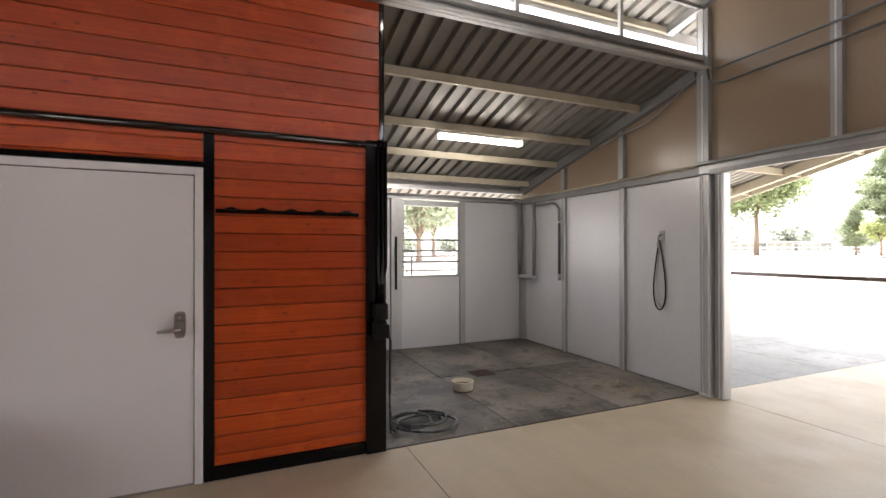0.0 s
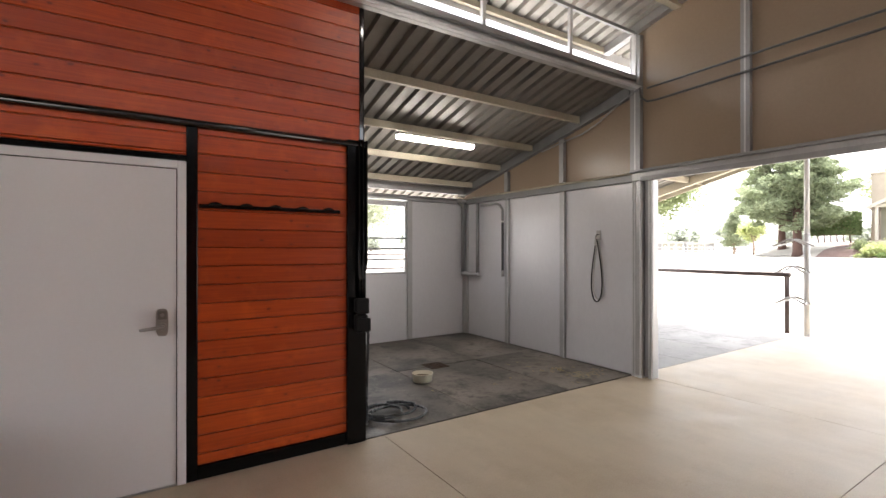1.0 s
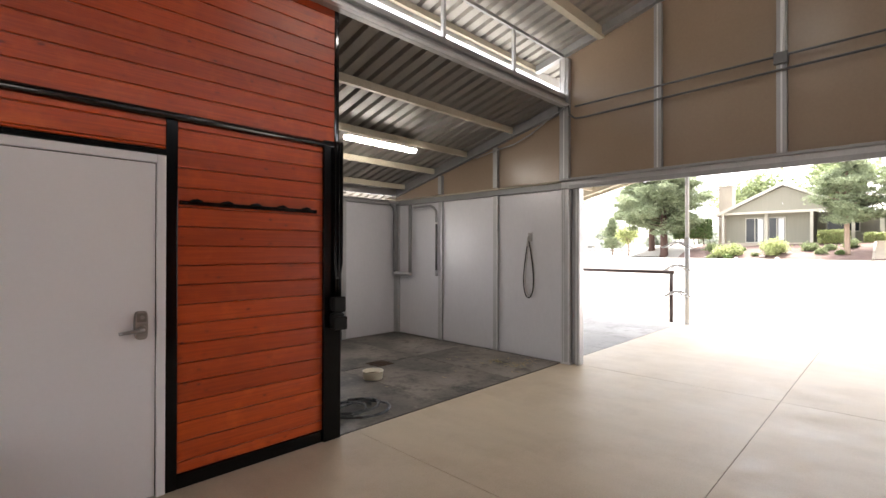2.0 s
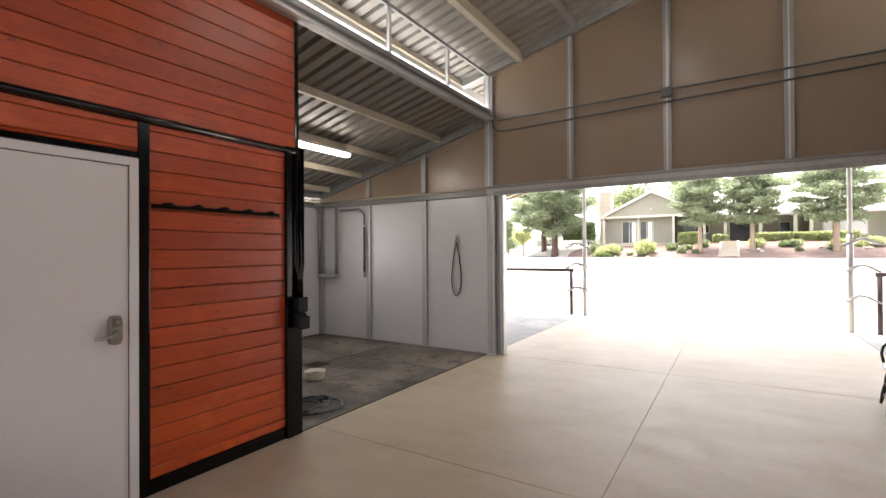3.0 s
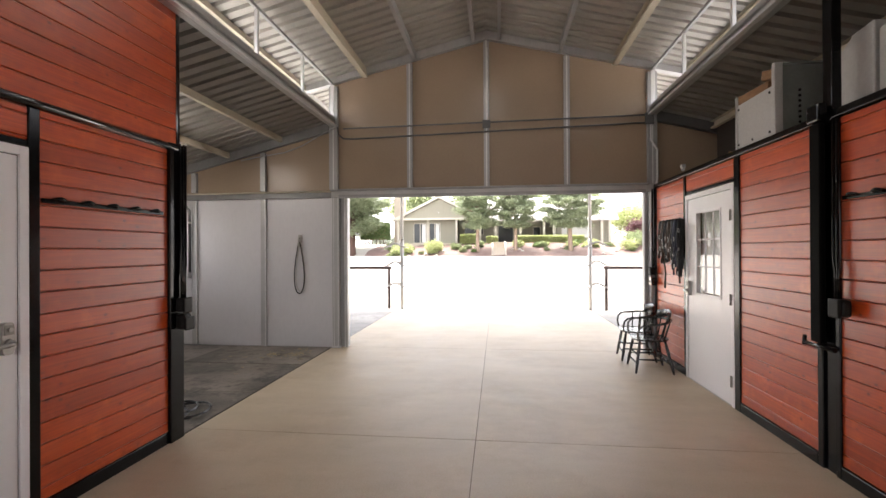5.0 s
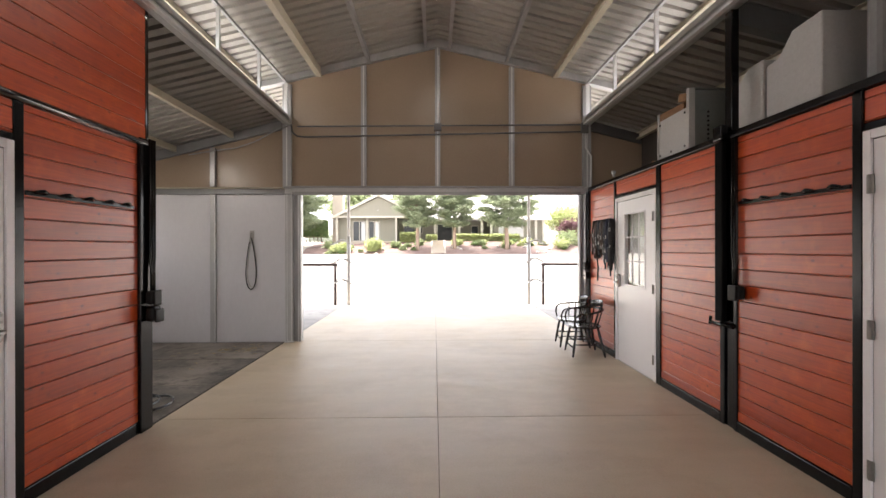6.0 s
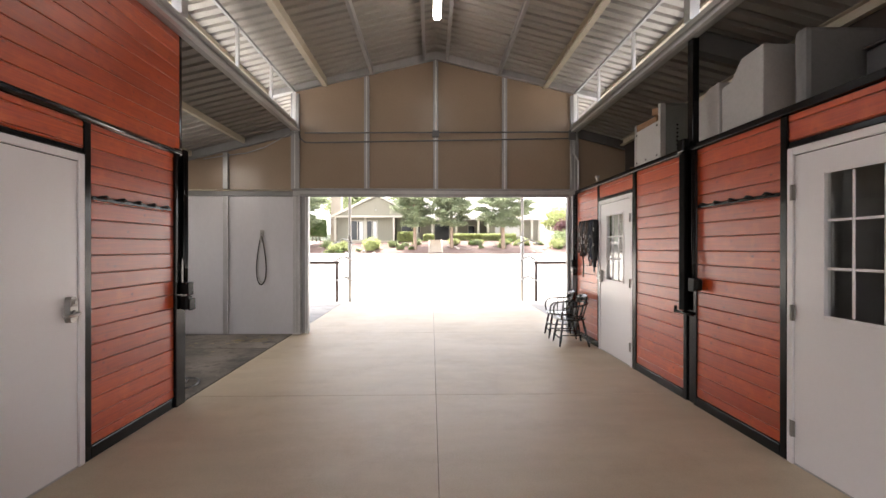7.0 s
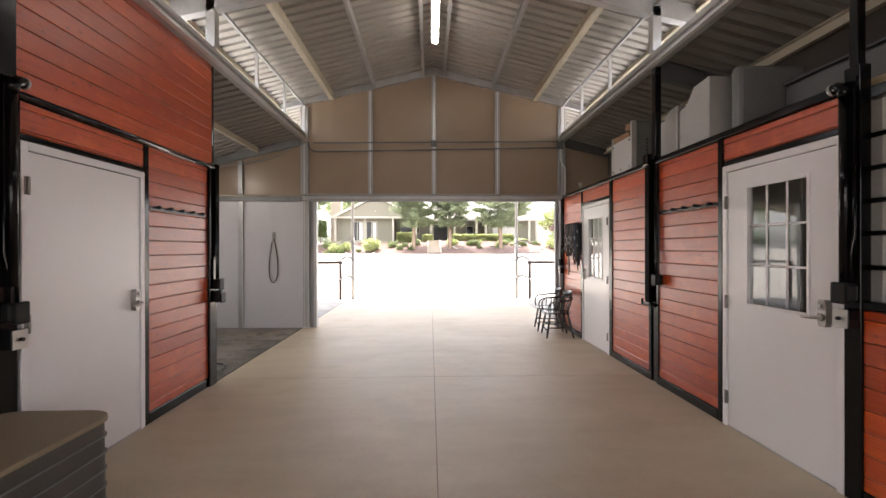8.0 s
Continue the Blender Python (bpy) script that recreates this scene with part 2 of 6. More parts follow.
def bx(bm, x0, x1, y0, y1, z0, z1, bev=0.0):
    g = bmesh.ops.create_cube(bm, size=1.0, matrix=Matrix.LocRotScale(((x0 + x1) / 2, (y0 + y1) / 2, (z0 + z1) / 2), None, (abs(x1 - x0), abs(y1 - y0), abs(z1 - z0))))
    if bev:
        edges = list({e for v in g["verts"] for e in v.link_edges})
        bmesh.ops.bevel(bm, geom=edges, offset=bev, segments=2, profile=0.5, affect="EDGES")
    return bm


def box(x0, x1, y0, y1, z0, z1, bev=0.0):
    return bx(bmesh.new(), x0, x1, y0, y1, z0, z1, bev)


def tube(bm, pts, r, seg=10, closed=False, flat=1.0):
    """A pipe along points; r may be one radius or one for each point; flat squashes it across."""
    pts = [Vector(p) for p in pts]
    rs = r if isinstance(r, (list, tuple)) else [r] * len(pts)
    rings, ref = [], None
    cnt = len(pts)
    for i, p in enumerate(pts):
        a = pts[i - 1] if (i > 0 or closed) else p
        b = pts[(i + 1) % cnt] if (i < cnt - 1 or closed) else p
        d = (b - a).normalized()
        if ref is None:
            ref = d.orthogonal().normalized()
        u = (ref - d * ref.dot(d)).normalized()
        ref, w = u, d.cross(u)
        rings.append([bm.verts.new(p + rs[i] * (math.cos(2 * math.pi * k / seg) * u + flat * math.sin(2 * math.pi * k / seg) * w)) for k in range(seg)])
    for i in range(cnt if closed else cnt - 1):
        A, B = rings[i], rings[(i + 1) % cnt]
        for k in range(seg):
            f = bm.faces.new((A[k], A[(k + 1) % seg], B[(k + 1) % seg], B[k]))
            f.smooth = True
    if not closed:
        bm.faces.new(rings[0][::-1]), bm.faces.new(rings[-1])
    return bm


def pipe(pts, r, seg=10, closed=False, flat=1.0):
    return tube(bmesh.new(), pts, r, seg, closed, flat)


def prism(bm, outline, a, b):
    """A solid between two like outlines: outline holds 2D points, a and b turn one into a 3D point."""
    A, B = [bm.verts.new(a(*q)) for q in outline], [bm.verts.new(b(*q)) for q in outline]
    cnt = len(outline)
    for k in range(cnt):
        bm.faces.new((A[k], A[(k + 1) % cnt], B[(k + 1) % cnt], B[k]))
    bm.faces.new(A[::-1]), bm.faces.new(B)
    bmesh.ops.recalc_face_normals(bm, faces=bm.faces)
    return bm


def lathe(profile, seg=24, at=(0, 0, 0)):
    bm = bmesh.new()
    rings = [[bm.verts.new((at[0] + r * math.cos(2 * math.pi * k / seg), at[1] + r * math.sin(2 * math.pi * k / seg), at[2] + z)) for k in range(seg)] for r, z in profile]
    for A, B in zip(rings, rings[1:]):
        for k in range(seg):
            f = bm.faces.new((A[k], A[(k + 1) % seg], B[(k + 1) % seg], B[k]))
            f.smooth = True
    bm.faces.new(rings[0][::-1]), bm.faces.new(rings[-1])
    bmesh.ops.recalc_face_normals(bm, faces=bm.faces)
    return bm


def base_of(ob):
    v = Vector((0, 0, 0))
    while ob:
        v, ob = v + ob.location, ob.parent
    return v


def mesh_of(bm, name, material):
    me = bpy.data.meshes.new(name)
    bm.to_mesh(me)
    bm.free()
    if material:
        me.materials.append(material)
    return me


def part(name, bm, material, parent=None, label=""):
    """Links a bmesh, built in world places, as one mesh object under its thing."""
    if parent:
        bmesh.ops.translate(bm, verts=bm.verts, vec=-base_of(parent))
    ob = new(name, mesh_of(bm, name, material))
    ob.parent = parent
    return tagged(ob, label)


def piece(name, me, at, parent):
    """One more object on a shared mesh, at a world place, under its parent."""
    ob = new(name, me)
    ob.parent = parent
    ob.location = Vector(at) - base_of(parent)
    return ob


def thing(name, at, label, category, group="", kind=""):
    ob = new(name)
    ob.location, ob.empty_display_size = at, 0.1
    return tagged(ob, label, category, group, kind)


def setting(name, bm, material, label, category):
    return tagged(part(name, bm, material), label, category, "", "structure")


# ---------------------------------------------------------------- the barn's main numbers
YC = -0.09
YL, YR = 2.418, -2.547
XE, XB = 3.66, -6.9
POST_X = -0.10
PITCH = 0.1286


def z_centre(y):
    return 4.99 - 0.25 * abs(y - YC)


def z_shed(y):
    return 3.655 - 0.25 * (abs(y - YC) - 2.49)


# ---------------------------------------------------------------- floor and ground
floor = setting("floor", box(XB, 8.55, YR - 0.1, 2.425, -0.16, -0.005), JOINT, "dark joints under the cream concrete aisle slabs", "floor")
xs, ys = [XB, -5.3, -3.5, 0.18, 3.72, 8.55], [YR - 0.1, -0.06, 2.425]
for i in range(5):
    for j in range(2):
        part("slab", box(xs[i] + 0.003, xs[i + 1] - 0.003, ys[j] + 0.0024, ys[j + 1] - 0.0024, -0.08, 0.0, 0.002), CONCRETE, floor)

bay_floor = setting("bay_floor", box(-0.05, XE + 0.05, 2.442, 6.30, -0.16, -0.022), JOINT_DARK, "dark bed under the rubber mats of the wash bay", "floor")
mx, my = [0.0, 1.245, 2.50, XE - 0.02], [2.445, 4.21, 6.04]
for i in range(3):
    for j in range(2):
        part("mat", box(mx[i] + 0.005, mx[i + 1] - 0.005, my[j] + 0.005, my[j + 1] - 0.005, -0.03, -0.004 - 0.002 * ((i + j) % 2), 0.003), MAT, bay_floor)

part("edge_strip", box(0.006, XE - 0.07, 2.4255, 2.442, -0.05, 0.004, 0.002), JOINT_DARK, bay_floor, "dark edging strip")

for sgn, nm in ((1, "pad_floor_1"), (-1, "pad_floor_2")):
    y0, y1 = (2.435, 6.1) if sgn > 0 else (-6.2, YR - 0.11)
    pad = setting(nm, box(XE + 0.12, 8.5, y0, y1, -0.16, -0.022), JOINT, "dark bed under the grey rubber mats outside", "floor")
    px = [XE + 0.13 + k * 1.21 for k in range(5)]
    for i in range(4):
        for j in range(2):
            ya, yb = y0 + (y1 - y0) * j / 2, y0 + (y1 - y0) * (j + 1) / 2
            part("mat", box(px[i] + 0.003, px[i + 1] - 0.003, ya + 0.003, yb - 0.003, -0.03, -0.004, 0.003), PAD, pad)


def ground_z(x, y):
    r = math.hypot(max(0.0, abs(x + 1.2) - 10), max(0.0, abs(y) - 7))
    k = min(1.0, max(0.0, r / 30))
    k = k * k * (3 - 2 * k)
    return -0.03 + 1.05 * k


GRAVEL = surface("pale_gravel", (0.40, 0.372, 0.33), (0.48, 0.45, 0.395), 0.25, 14, rough=(0.8, 0.95), relief=0.3)
bm = bmesh.new()
edges = [-600, -250, -120, -70, -45] + [-35 + 3.5 * k for k in range(24)] + [60, 80, 130, 260, 600]
grid = [[bm.verts.new((x, y, ground_z(x, y) - 0.02)) for y in edges] for x in edges]
for i in range(len(edges) - 1):
    for j in range(len(edges) - 1):
        bm.faces.new((grid[i][j], grid[i + 1][j], grid[i + 1][j + 1], grid[i][j + 1]))
bmesh.ops.recalc_face_normals(bm, faces=bm.faces)
for f in bm.faces:
    f.smooth = True
ground = setting("ground", bm, GRAVEL, "pale dusty gravel yard rising gently to the distance", "ground")

# ---------------------------------------------------------------- planked walls


def plank_mesh(x0, x1, h, face, depth, sgn, name="plank"):
    """A tongue board with chamfered long edges; its face looks along -sgn * y."""
    c, g = 0.005, 0.0018
    out = [(0, g), (0, h - g), (depth - c, h - g), (depth, h - g - c), (depth, g + c), (depth - c, g)]
    bm = prism(bmesh.new(), out, lambda d, z: (0, -sgn * d, z), lambda d, z: (x1 - x0, -sgn * d, z))
    return mesh_of(bm, name, RED)


def planks(wall, x0, x1, z0, z1, back, sgn, pitch=PITCH, start=None):
    """Boards one above the other, from z0 to z1, in front of the plane y = back."""
    z = z0 if start is None else start
    full = plank_mesh(x0, x1, pitch, back, 0.022, sgn)
    while z < z1 - 0.004:
        lo, hi = max(z, z0), min(z + pitch, z1)
        me = full if hi - lo > pitch - 1e-4 else plank_mesh(x0, x1, hi - lo, back, 0.022, sgn)
        piece("plank", me, (x0, back, lo), wall)
        z += pitch


def post(wall, x0, x1, y0, y1, z0, z1, name="post", material=None):
    return part(name, box(x0, x1, y0, y1, z0, z1, 0.006), material or BLACK, wall)


# aisle wall beside the wash bay
bm = box(-1.29, -0.005, YL + 0.03, YL + 0.11, 0.0, 2.42)
bx(bm, -2.52, -1.29, YL + 0.03, YL + 0.11, 2.175, 2.42)
bx(bm, -2.52, -0.005, YL + 0.03, YL + 0.11, 2.42, 3.53)
wall_left = setting("wall_left", bm, BLACK_MATT, "orange-red stained board wall in black steel frames", "wall")
BACK_L = YL + 0.03
planks(wall_left, -1.222, -0.155, 0.097, 2.405, BACK_L, 1, PITCH, 0.0444)
planks(wall_left, -2.515, -1.292, 2.21, 2.405, BACK_L, 1, PITCH, 2.101)
planks(wall_left, -2.52, -0.045, 2.45, 3.62, BACK_L, 1, 0.1315)
post(wall_left, -1.29, -1.222, YL, BACK_L, 0.0, 2.41)
post(wall_left, -0.155, 0.006, YL - 0.021, YL + 0.12, 0.0, 2.46)
part("upper_post", box(-0.045, 0.002, YL + 0.002, YL + 0.12, 2.462, 3.64, 0.014), BLACK_GLOSS, wall_left)
post(wall_left, -1.222, -0.155, YL + 0.002, BACK_L, 0.0, 0.095, "bottom_rail")
post(wall_left, -2.52, -1.292, YL + 0.004, BACK_L, 2.170, 2.208, "lintel")
part("top_rail", pipe([(-2.56, YL - 0.004, 2.428), (0.003, YL - 0.004, 2.428)], 0.0265, 20), BLACK_GLOSS, wall_left)
post(wall_left, -2.80, -2.52, YL - 0.01, YL + 0.12, 0.0, 3.64)

# the opposite wall, with the loft above it
BACK_R = YR - 0.03
YP = YR + 0.018
bm = box(2.36, 3.58, YR - 0.11, BACK_R, 0.0, 2.46)
bx(bm, 1.18, 2.36, YR - 0.11, BACK_R, 2.225, 2.46)
bx(bm, -1.365, 1.18, YR - 0.11, BACK_R, 0.0, 2.46)
bx(bm, -2.55, -1.365, YR - 0.11, BACK_R, 2.225, 2.46)
wall_right = setting("wall_right", bm, BLACK_MATT, "red stained board wall in black steel frames below the loft", "wall")
for x0, x1 in ((2.42, 3.42), (0.0, 1.08), (-1.295, -0.23)):
    planks(wall_right, x0, x1, 0.09, 2.455, BACK_R, -1, 0.131, 0.045)
    post(wall_right, x0, x1, BACK_R, YR + 0.004, 0.0, 0.088, "bottom_rail")
for x0, x1 in ((1.185, 2.355), (-2.545, -1.367)):
    planks(wall_right, x0, x1, 2.262, 2.455, BACK_R, -1, 0.131, 2.141)
    post(wall_right, x0, x1, BACK_R, YR - 0.004, 2.218, 2.26, "lintel")
for x0, x1 in ((3.42, 3.48), (2.36, 2.418), (1.082, 1.183), (-1.365, -1.297)):
    post(wall_right, x0, x1, YR - 0.12, YR + 0.006, 0.0, 2.458)
for x0, x1, y1 in ((-0.23, -0.185, YR + 0.006), (-0.06, -0.002, YR + 0.006), (-0.183, -0.062, YR - 0.012)):
    post(wall_right, x0, x1, YR - 0.12, y1, 0.0, 2.458)
post(wall_right, -2.58, 3.48, BACK_R - 0.05, YP, 2.46, 2.515, "top_rail")
post(wall_right, -2.66, -2.552, YR - 0.06, YR + 0.01, 0.0, 2.60)
part("column", box(-0.145, -0.05, YR - 0.075, YR - 0.01, 2.531, 3.75, 0.006), BLACK, wall_right)
post(wall_right, -2.625, -2.565, YR - 0.06, YR - 0.01, 2.602, 3.62, "column")

# stall front past the near post
stall = setting("wall_stall", box(-3.9, -2.665, YR - 0.11, BACK_R, 0.0, 1.15), BLACK_MATT, "low red board stall front with black bars above", "wall")
planks(stall, -3.9, -2.664, 0.085, 1.15, BACK_R, -1, 0.131, 0.045)
post(stall, -3.9, -2.664, BACK_R, YR, 0.0, 0.083, "bottom_rail")
post(stall, -3.9, -2.664, YR - 0.08, YR, 1.152, 1.205, "top_rail")
post(stall, -3.98, -3.90, YR - 0.1, YR, 0.0, 2.44)
post(stall, -3.9, -2.664, YR - 0.08, YR - 0.01, 2.38, 2.45, "top_rail")
for z in (1.40, 1.60, 1.79, 1.98, 2.17):
    part("bar", pipe([(-3.9, YR - 0.04, z), (-2.662, YR - 0.04, z)], 0.016), BLACK, stall)

# plain walls that close the barn behind
PLAIN = surface("plain_board", (0.30, 0.10, 0.05), (0.36, 0.13, 0.07), 1.0, 30, (0.6, 1, 6), (0.5, 0.6))
setting("wall_back_left", box(XB, -2.80, YL, YL + 0.12, 0.0, 3.60), PLAIN, "plain stained board wall", "wall")
setting("wall_back_right", box(XB, -3.98, YR - 0.12, YR, 0.0, 2.46), PLAIN, "plain stained board wall", "wall")

# ---------------------------------------------------------------- end wall with the great opening
end_wall = setting("wall_end", box(XE + 0.045, XE + 0.075, -6.1, 6.12, 2.53, 2.60), TAN, "tan steel gable wall with galvanised studs", "wall")


def top_under(y, side=None):
    side = abs(y - YC) > 2.48 if side is None else side
    return z_shed(y) - 0.02 if side else z_centre(y) - 0.02


def panel(y0, y1, z0, material, wall, x0=None, z1=None):
    x0 = XE + 0.005 if x0 is None else x0
    ys2 = [y0, y1] if not (y0 < YC < y1) else [y0, YC, y1]
    out = [(y0, z0), (y1, z0)] + [(y, z1 if z1 else top_under(y, abs((y0 + y1) / 2 - YC) > 2.48)) for y in reversed(ys2)]
    return part("panel", prism(bmesh.new(), out, lambda y, z: (x0, y, z), lambda y, z: (x0 + 0.035, y, z)), material, wall)


STUDS = [-6.10, -5.0, -3.78, -2.56, -1.313, YC, 1.126, 2.378, 3.586, 4.807, 6.03]
for a, b in zip(STUDS, STUDS[1:]):
    panel(a + 0.004, b - 0.004, 2.53, TAN, end_wall)
for y in STUDS[1:-1]:
    w = 0.07 if y in (STUDS[3], STUDS[7]) else 0.044
    side = abs(y - YC) > 2.5
    w = 0.042 if side else w
    part("stud", box(XE - 0.06, XE + 0.003, y - w, y + w, 2.55, top_under(y) - (0.13 if not side else 0.155), 0.004), STUD, end_wall)
    if not side:
        part("flange", box(XE - 0.064, XE - 0.061, y - 0.008, y + 0.008, 2.55, top_under(y) - 0.14), GALV_LIGHT, end_wall)
part("header", box(XE - 0.075, XE + 0.06, -2.62, 2.41, 2.425, 2.54, 0.006), GALV, end_wall)
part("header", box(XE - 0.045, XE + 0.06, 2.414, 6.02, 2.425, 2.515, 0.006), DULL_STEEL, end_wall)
part("header_lip", box(XE - 0.10, XE - 0.076, -2.45, 2.28, 2.405, 2.462, 0.004), GALV_DARK, end_wall)
part("door_track", box(XE - 0.125, XE - 0.078, -2.5, 2.42, 2.518, 2.555, 0.012), GALV_DARK, end_wall)
part("track_pipe", pipe([(XE - 0.07, 2.40, 2.522), (XE - 0.07, 5.98, 2.522)], 0.014), CREAM, end_wall)
part("post", box(XE - 0.07, XE + 0.08, 2.28, 2.408, 0.0, 2.42, 0.012), GALV, end_wall)
# Bright strips put the highlights of the rounded post and guide into colour.
for y in (2.404, 2.372, 2.300):
    part("post_lip", box(XE - 0.079, XE - 0.0705, y - 0.007, y + 0.007, 0.0, 2.42, 0.003), GALV_LIGHT, end_wall)
part("post_foot", box(XE - 0.085, XE + 0.085, 2.272, 2.416, 0.001, 0.03, 0.006), GALV_LIGHT, end_wall)
part("guide_lip", box(XE - 0.058, XE - 0.0505, 2.15, 2.166, 0.012, 2.42, 0.003), GALV_LIGHT, end_wall)
part("guide_lip", box(XE - 0.058, XE - 0.0505, 2.186, 2.202, 0.012, 2.42, 0.003), GALV_LIGHT, end_wall)
part("door_edge", box(XE - 0.02, XE + 0.05, 2.208, 2.275, 0.01, 2.42, 0.008), GALV_DARK, end_wall)
part("door_edge", box(XE - 0.05, XE + 0.07, 2.147, 2.204, 0.01, 2.42, 0.012), GALV, end_wall)
part("post", box(XE - 0.16, XE + 0.08, -2.60, -2.49, 0.0, 2.42, 0.01), GALV_DARK, end_wall)
part("post", box(XE - 0.05, XE + 0.06, -2.488, -2.435, 0.0, 2.42, 0.008), GALV_DARK, end_wall)
# lower part beside the bay
bay_wall = setting("wall_bay_end", box(XE + 0.045, XE + 0.08, 2.43, 6.12, -0.15, 2.42), GALV_DARK, "grey steel panel wall of the wash bay", "wall")
for a, b in ((2.415, 3.586), (3.586, 4.807), (4.807, 6.03)):
    panel(a + 0.01, b - 0.01, 0.0, GREY_PANEL, bay_wall, XE + 0.0, 2.42)
for y in (3.586, 4.807):
    part("stud", box(XE - 0.045, XE - 0.002, y - 0.045, y + 0.045, 0.0, 2.42, 0.004), GALV, bay_wall)
    part("stud_lip", box(XE - 0.052, XE - 0.046, y - 0.045, y - 0.03, 0.0, 2.42), GALV_LIGHT, bay_wall)
part("stud", box(XE - 0.045, XE - 0.002, 5.93, 6.03, 0.0, 2.42, 0.004), GALV, bay_wall)
setting("wall_end_right", box(XE + 0.0, XE + 0.08, -6.1, -2.62, 0.0, 2.42), TAN, "tan steel wall behind the tack rooms", "wall")

# back wall of the bay, with the half-height stable door
YB = 6.05
back_wall = setting("wall_bay_back", box(2.39, XE + 0.08, YB + 0.04, YB + 0.10, -0.15, 2.45), GALV_DARK, "grey steel back wall of the wash bay", "wall")
part("wall_bay_back_side", box(-0.1, 1.33, YB + 0.04, YB + 0.10, -0.15, 2.45), GALV_DARK, back_wall)
part("panel", box(2.49, XE - 0.06, YB, YB + 0.035, 0.0, 2.43, 0.003), GREY_PANEL, back_wall)
part("panel", box(-0.05, 1.155, YB, YB + 0.035, 0.0, 2.43, 0.003), GREY_PANEL, back_wall)
part("stud", box(2.39, 2.485, YB - 0.04, YB + 0.036, 0.0, 2.44, 0.004), GALV, back_wall)
part("stud", box(1.16, 1.335, YB - 0.04, YB + 0.036, 0.0, 2.44, 0.004), GALV, back_wall)
part("stud", box(XE - 0.055, XE - 0.003, YB - 0.02, YB + 0.036, 0.0, 2.44, 0.004), GALV, back_wall)
part("header", box(-0.05, XE - 0.05, YB - 0.06, YB + 0.08, 2.44, 2.52, 0.005), GALV, back_wall)
part("conduit", pipe([(0.0, YB - 0.08, 2.50), (3.55, YB - 0.08, 2.50)], 0.022), GALV_DARK, back_wall)

door_4 = thing("door_bay", (1.86, YB, 0.0), "grey steel stable door with a barred open top", "door", kind="structure")
part("leaf", box(1.338, 2.385, YB - 0.01, YB + 0.035, -0.02, 1.15, 0.004), GREY_PANEL, door_4)
part("edge", box(1.338, 2.385, YB - 0.022, YB + 0.04, 1.152, 1.19, 0.004), GALV, door_4)
part("edge", box(1.338, 1.385, YB - 0.022, YB + 0.04, 1.192, 2.42, 0.004), GALV, door_4)
part("edge", box(2.345, 2.385, YB - 0.022, YB + 0.04, 1.192, 2.42, 0.004), GALV, door_4)
part("edge", box(1.387, 2.343, YB - 0.022, YB + 0.04, 2.33, 2.42, 0.004), GALV, door_4)
for z in (1.41, 1.59, 1.77):
    part("bar", pipe([(1.36, YB - 0.03, z), (2.36, YB - 0.03, z)], 0.015), GALV_DARK, door_4)
part("latch_bar", pipe([(1.235, YB - 0.06, 0.97), (1.235, YB - 0.06, 1.82)], 0.018), BLACK, door_4)
part("handle", pipe([(1.42, YB - 0.05, 1.20), (1.42, YB - 0.06, 1.33), (1.34, YB - 0.06, 1.33)], 0.009), GALV_DARK, door_4)

setting("wall_partition", box(-0.12, -0.004, YL + 0.125, YB + 0.1, 0.0, 2.42), GREY_PANEL, "grey partition between bay and stall", "wall")
bm = prism(bmesh.new(), [(2.52, 2.425), (6.1, 2.425), (6.1, z_shed(6.1) - 0.05), (2.52, z_shed(2.52) - 0.05)], lambda y, z: (-0.10, y, z), lambda y, z: (-0.04, y, z))
setting("wall_partition_top", bm, TAN, "tan partition above the stall wall", "wall")
setting("wall_side_left", box(XB, -0.12, YB, YB + 0.1, -0.1, 2.72), PLAIN, "plain outer wall", "wall")
# Unseen gap added in the outer wall so daylight reaches the stall.
bm = box(XB, -3.75, -6.2, -6.1, -0.1, 2.74)
bx(bm, -2.80, XE, -6.2, -6.1, -0.1, 2.74)
bx(bm, -3.75, -2.80, -6.2, -6.1, 2.3, 2.74)
setting("wall_side_right", bm, PLAIN, "plain outer wall with an unseen opening added to light the stall", "wall")
# Rear end walls, never in view; closed high up to keep light off the loft.
for nm, y0, y1, z1 in (("wall_rear_left", 2.5, 6.1, 3.4), ("wall_rear_right", -6.1, -2.62, 3.62)):
    setting(nm, box(XB - 0.1, XB, y0, y1, 0.0, z1), PLAIN, "unseen plain rear wall", "wall")
bm = prism(bmesh.new(), [(YR - 0.1, 2.42), (2.49, 2.42), (2.49, z_centre(2.49) - 0.02), (YC, z_centre(YC) - 0.02), (YR - 0.1, z_centre(YR - 0.1) - 0.02)], lambda y, z: (XB - 0.1, y, z), lambda y, z: (XB, y, z))
setting("wall_rear", bm, TAN, "unseen tan rear gable that blocks light above the back opening", "wall")
# loft floor over the rooms, and the walls between the rooms
LOFT = surface("raw_plywood", (0.30, 0.21, 0.12), (0.38, 0.28, 0.17), 2, 40, (0.5, 4, 1), (0.6, 0.75))
setting("loft_floor", box(XB, XE, -6.1, YR - 0.115, 2.465, 2.53), LOFT, "plywood loft floor over the rooms", "floor")
# Added sheet: its near-black colour stands in for the loft's dark depth.
DARK_BACKING = surface("dark_backing_sheet", (0.035, 0.028, 0.023), (0.06, 0.048, 0.04), 1.5, 40, (0.5, 1, 4), (0.6, 0.75))
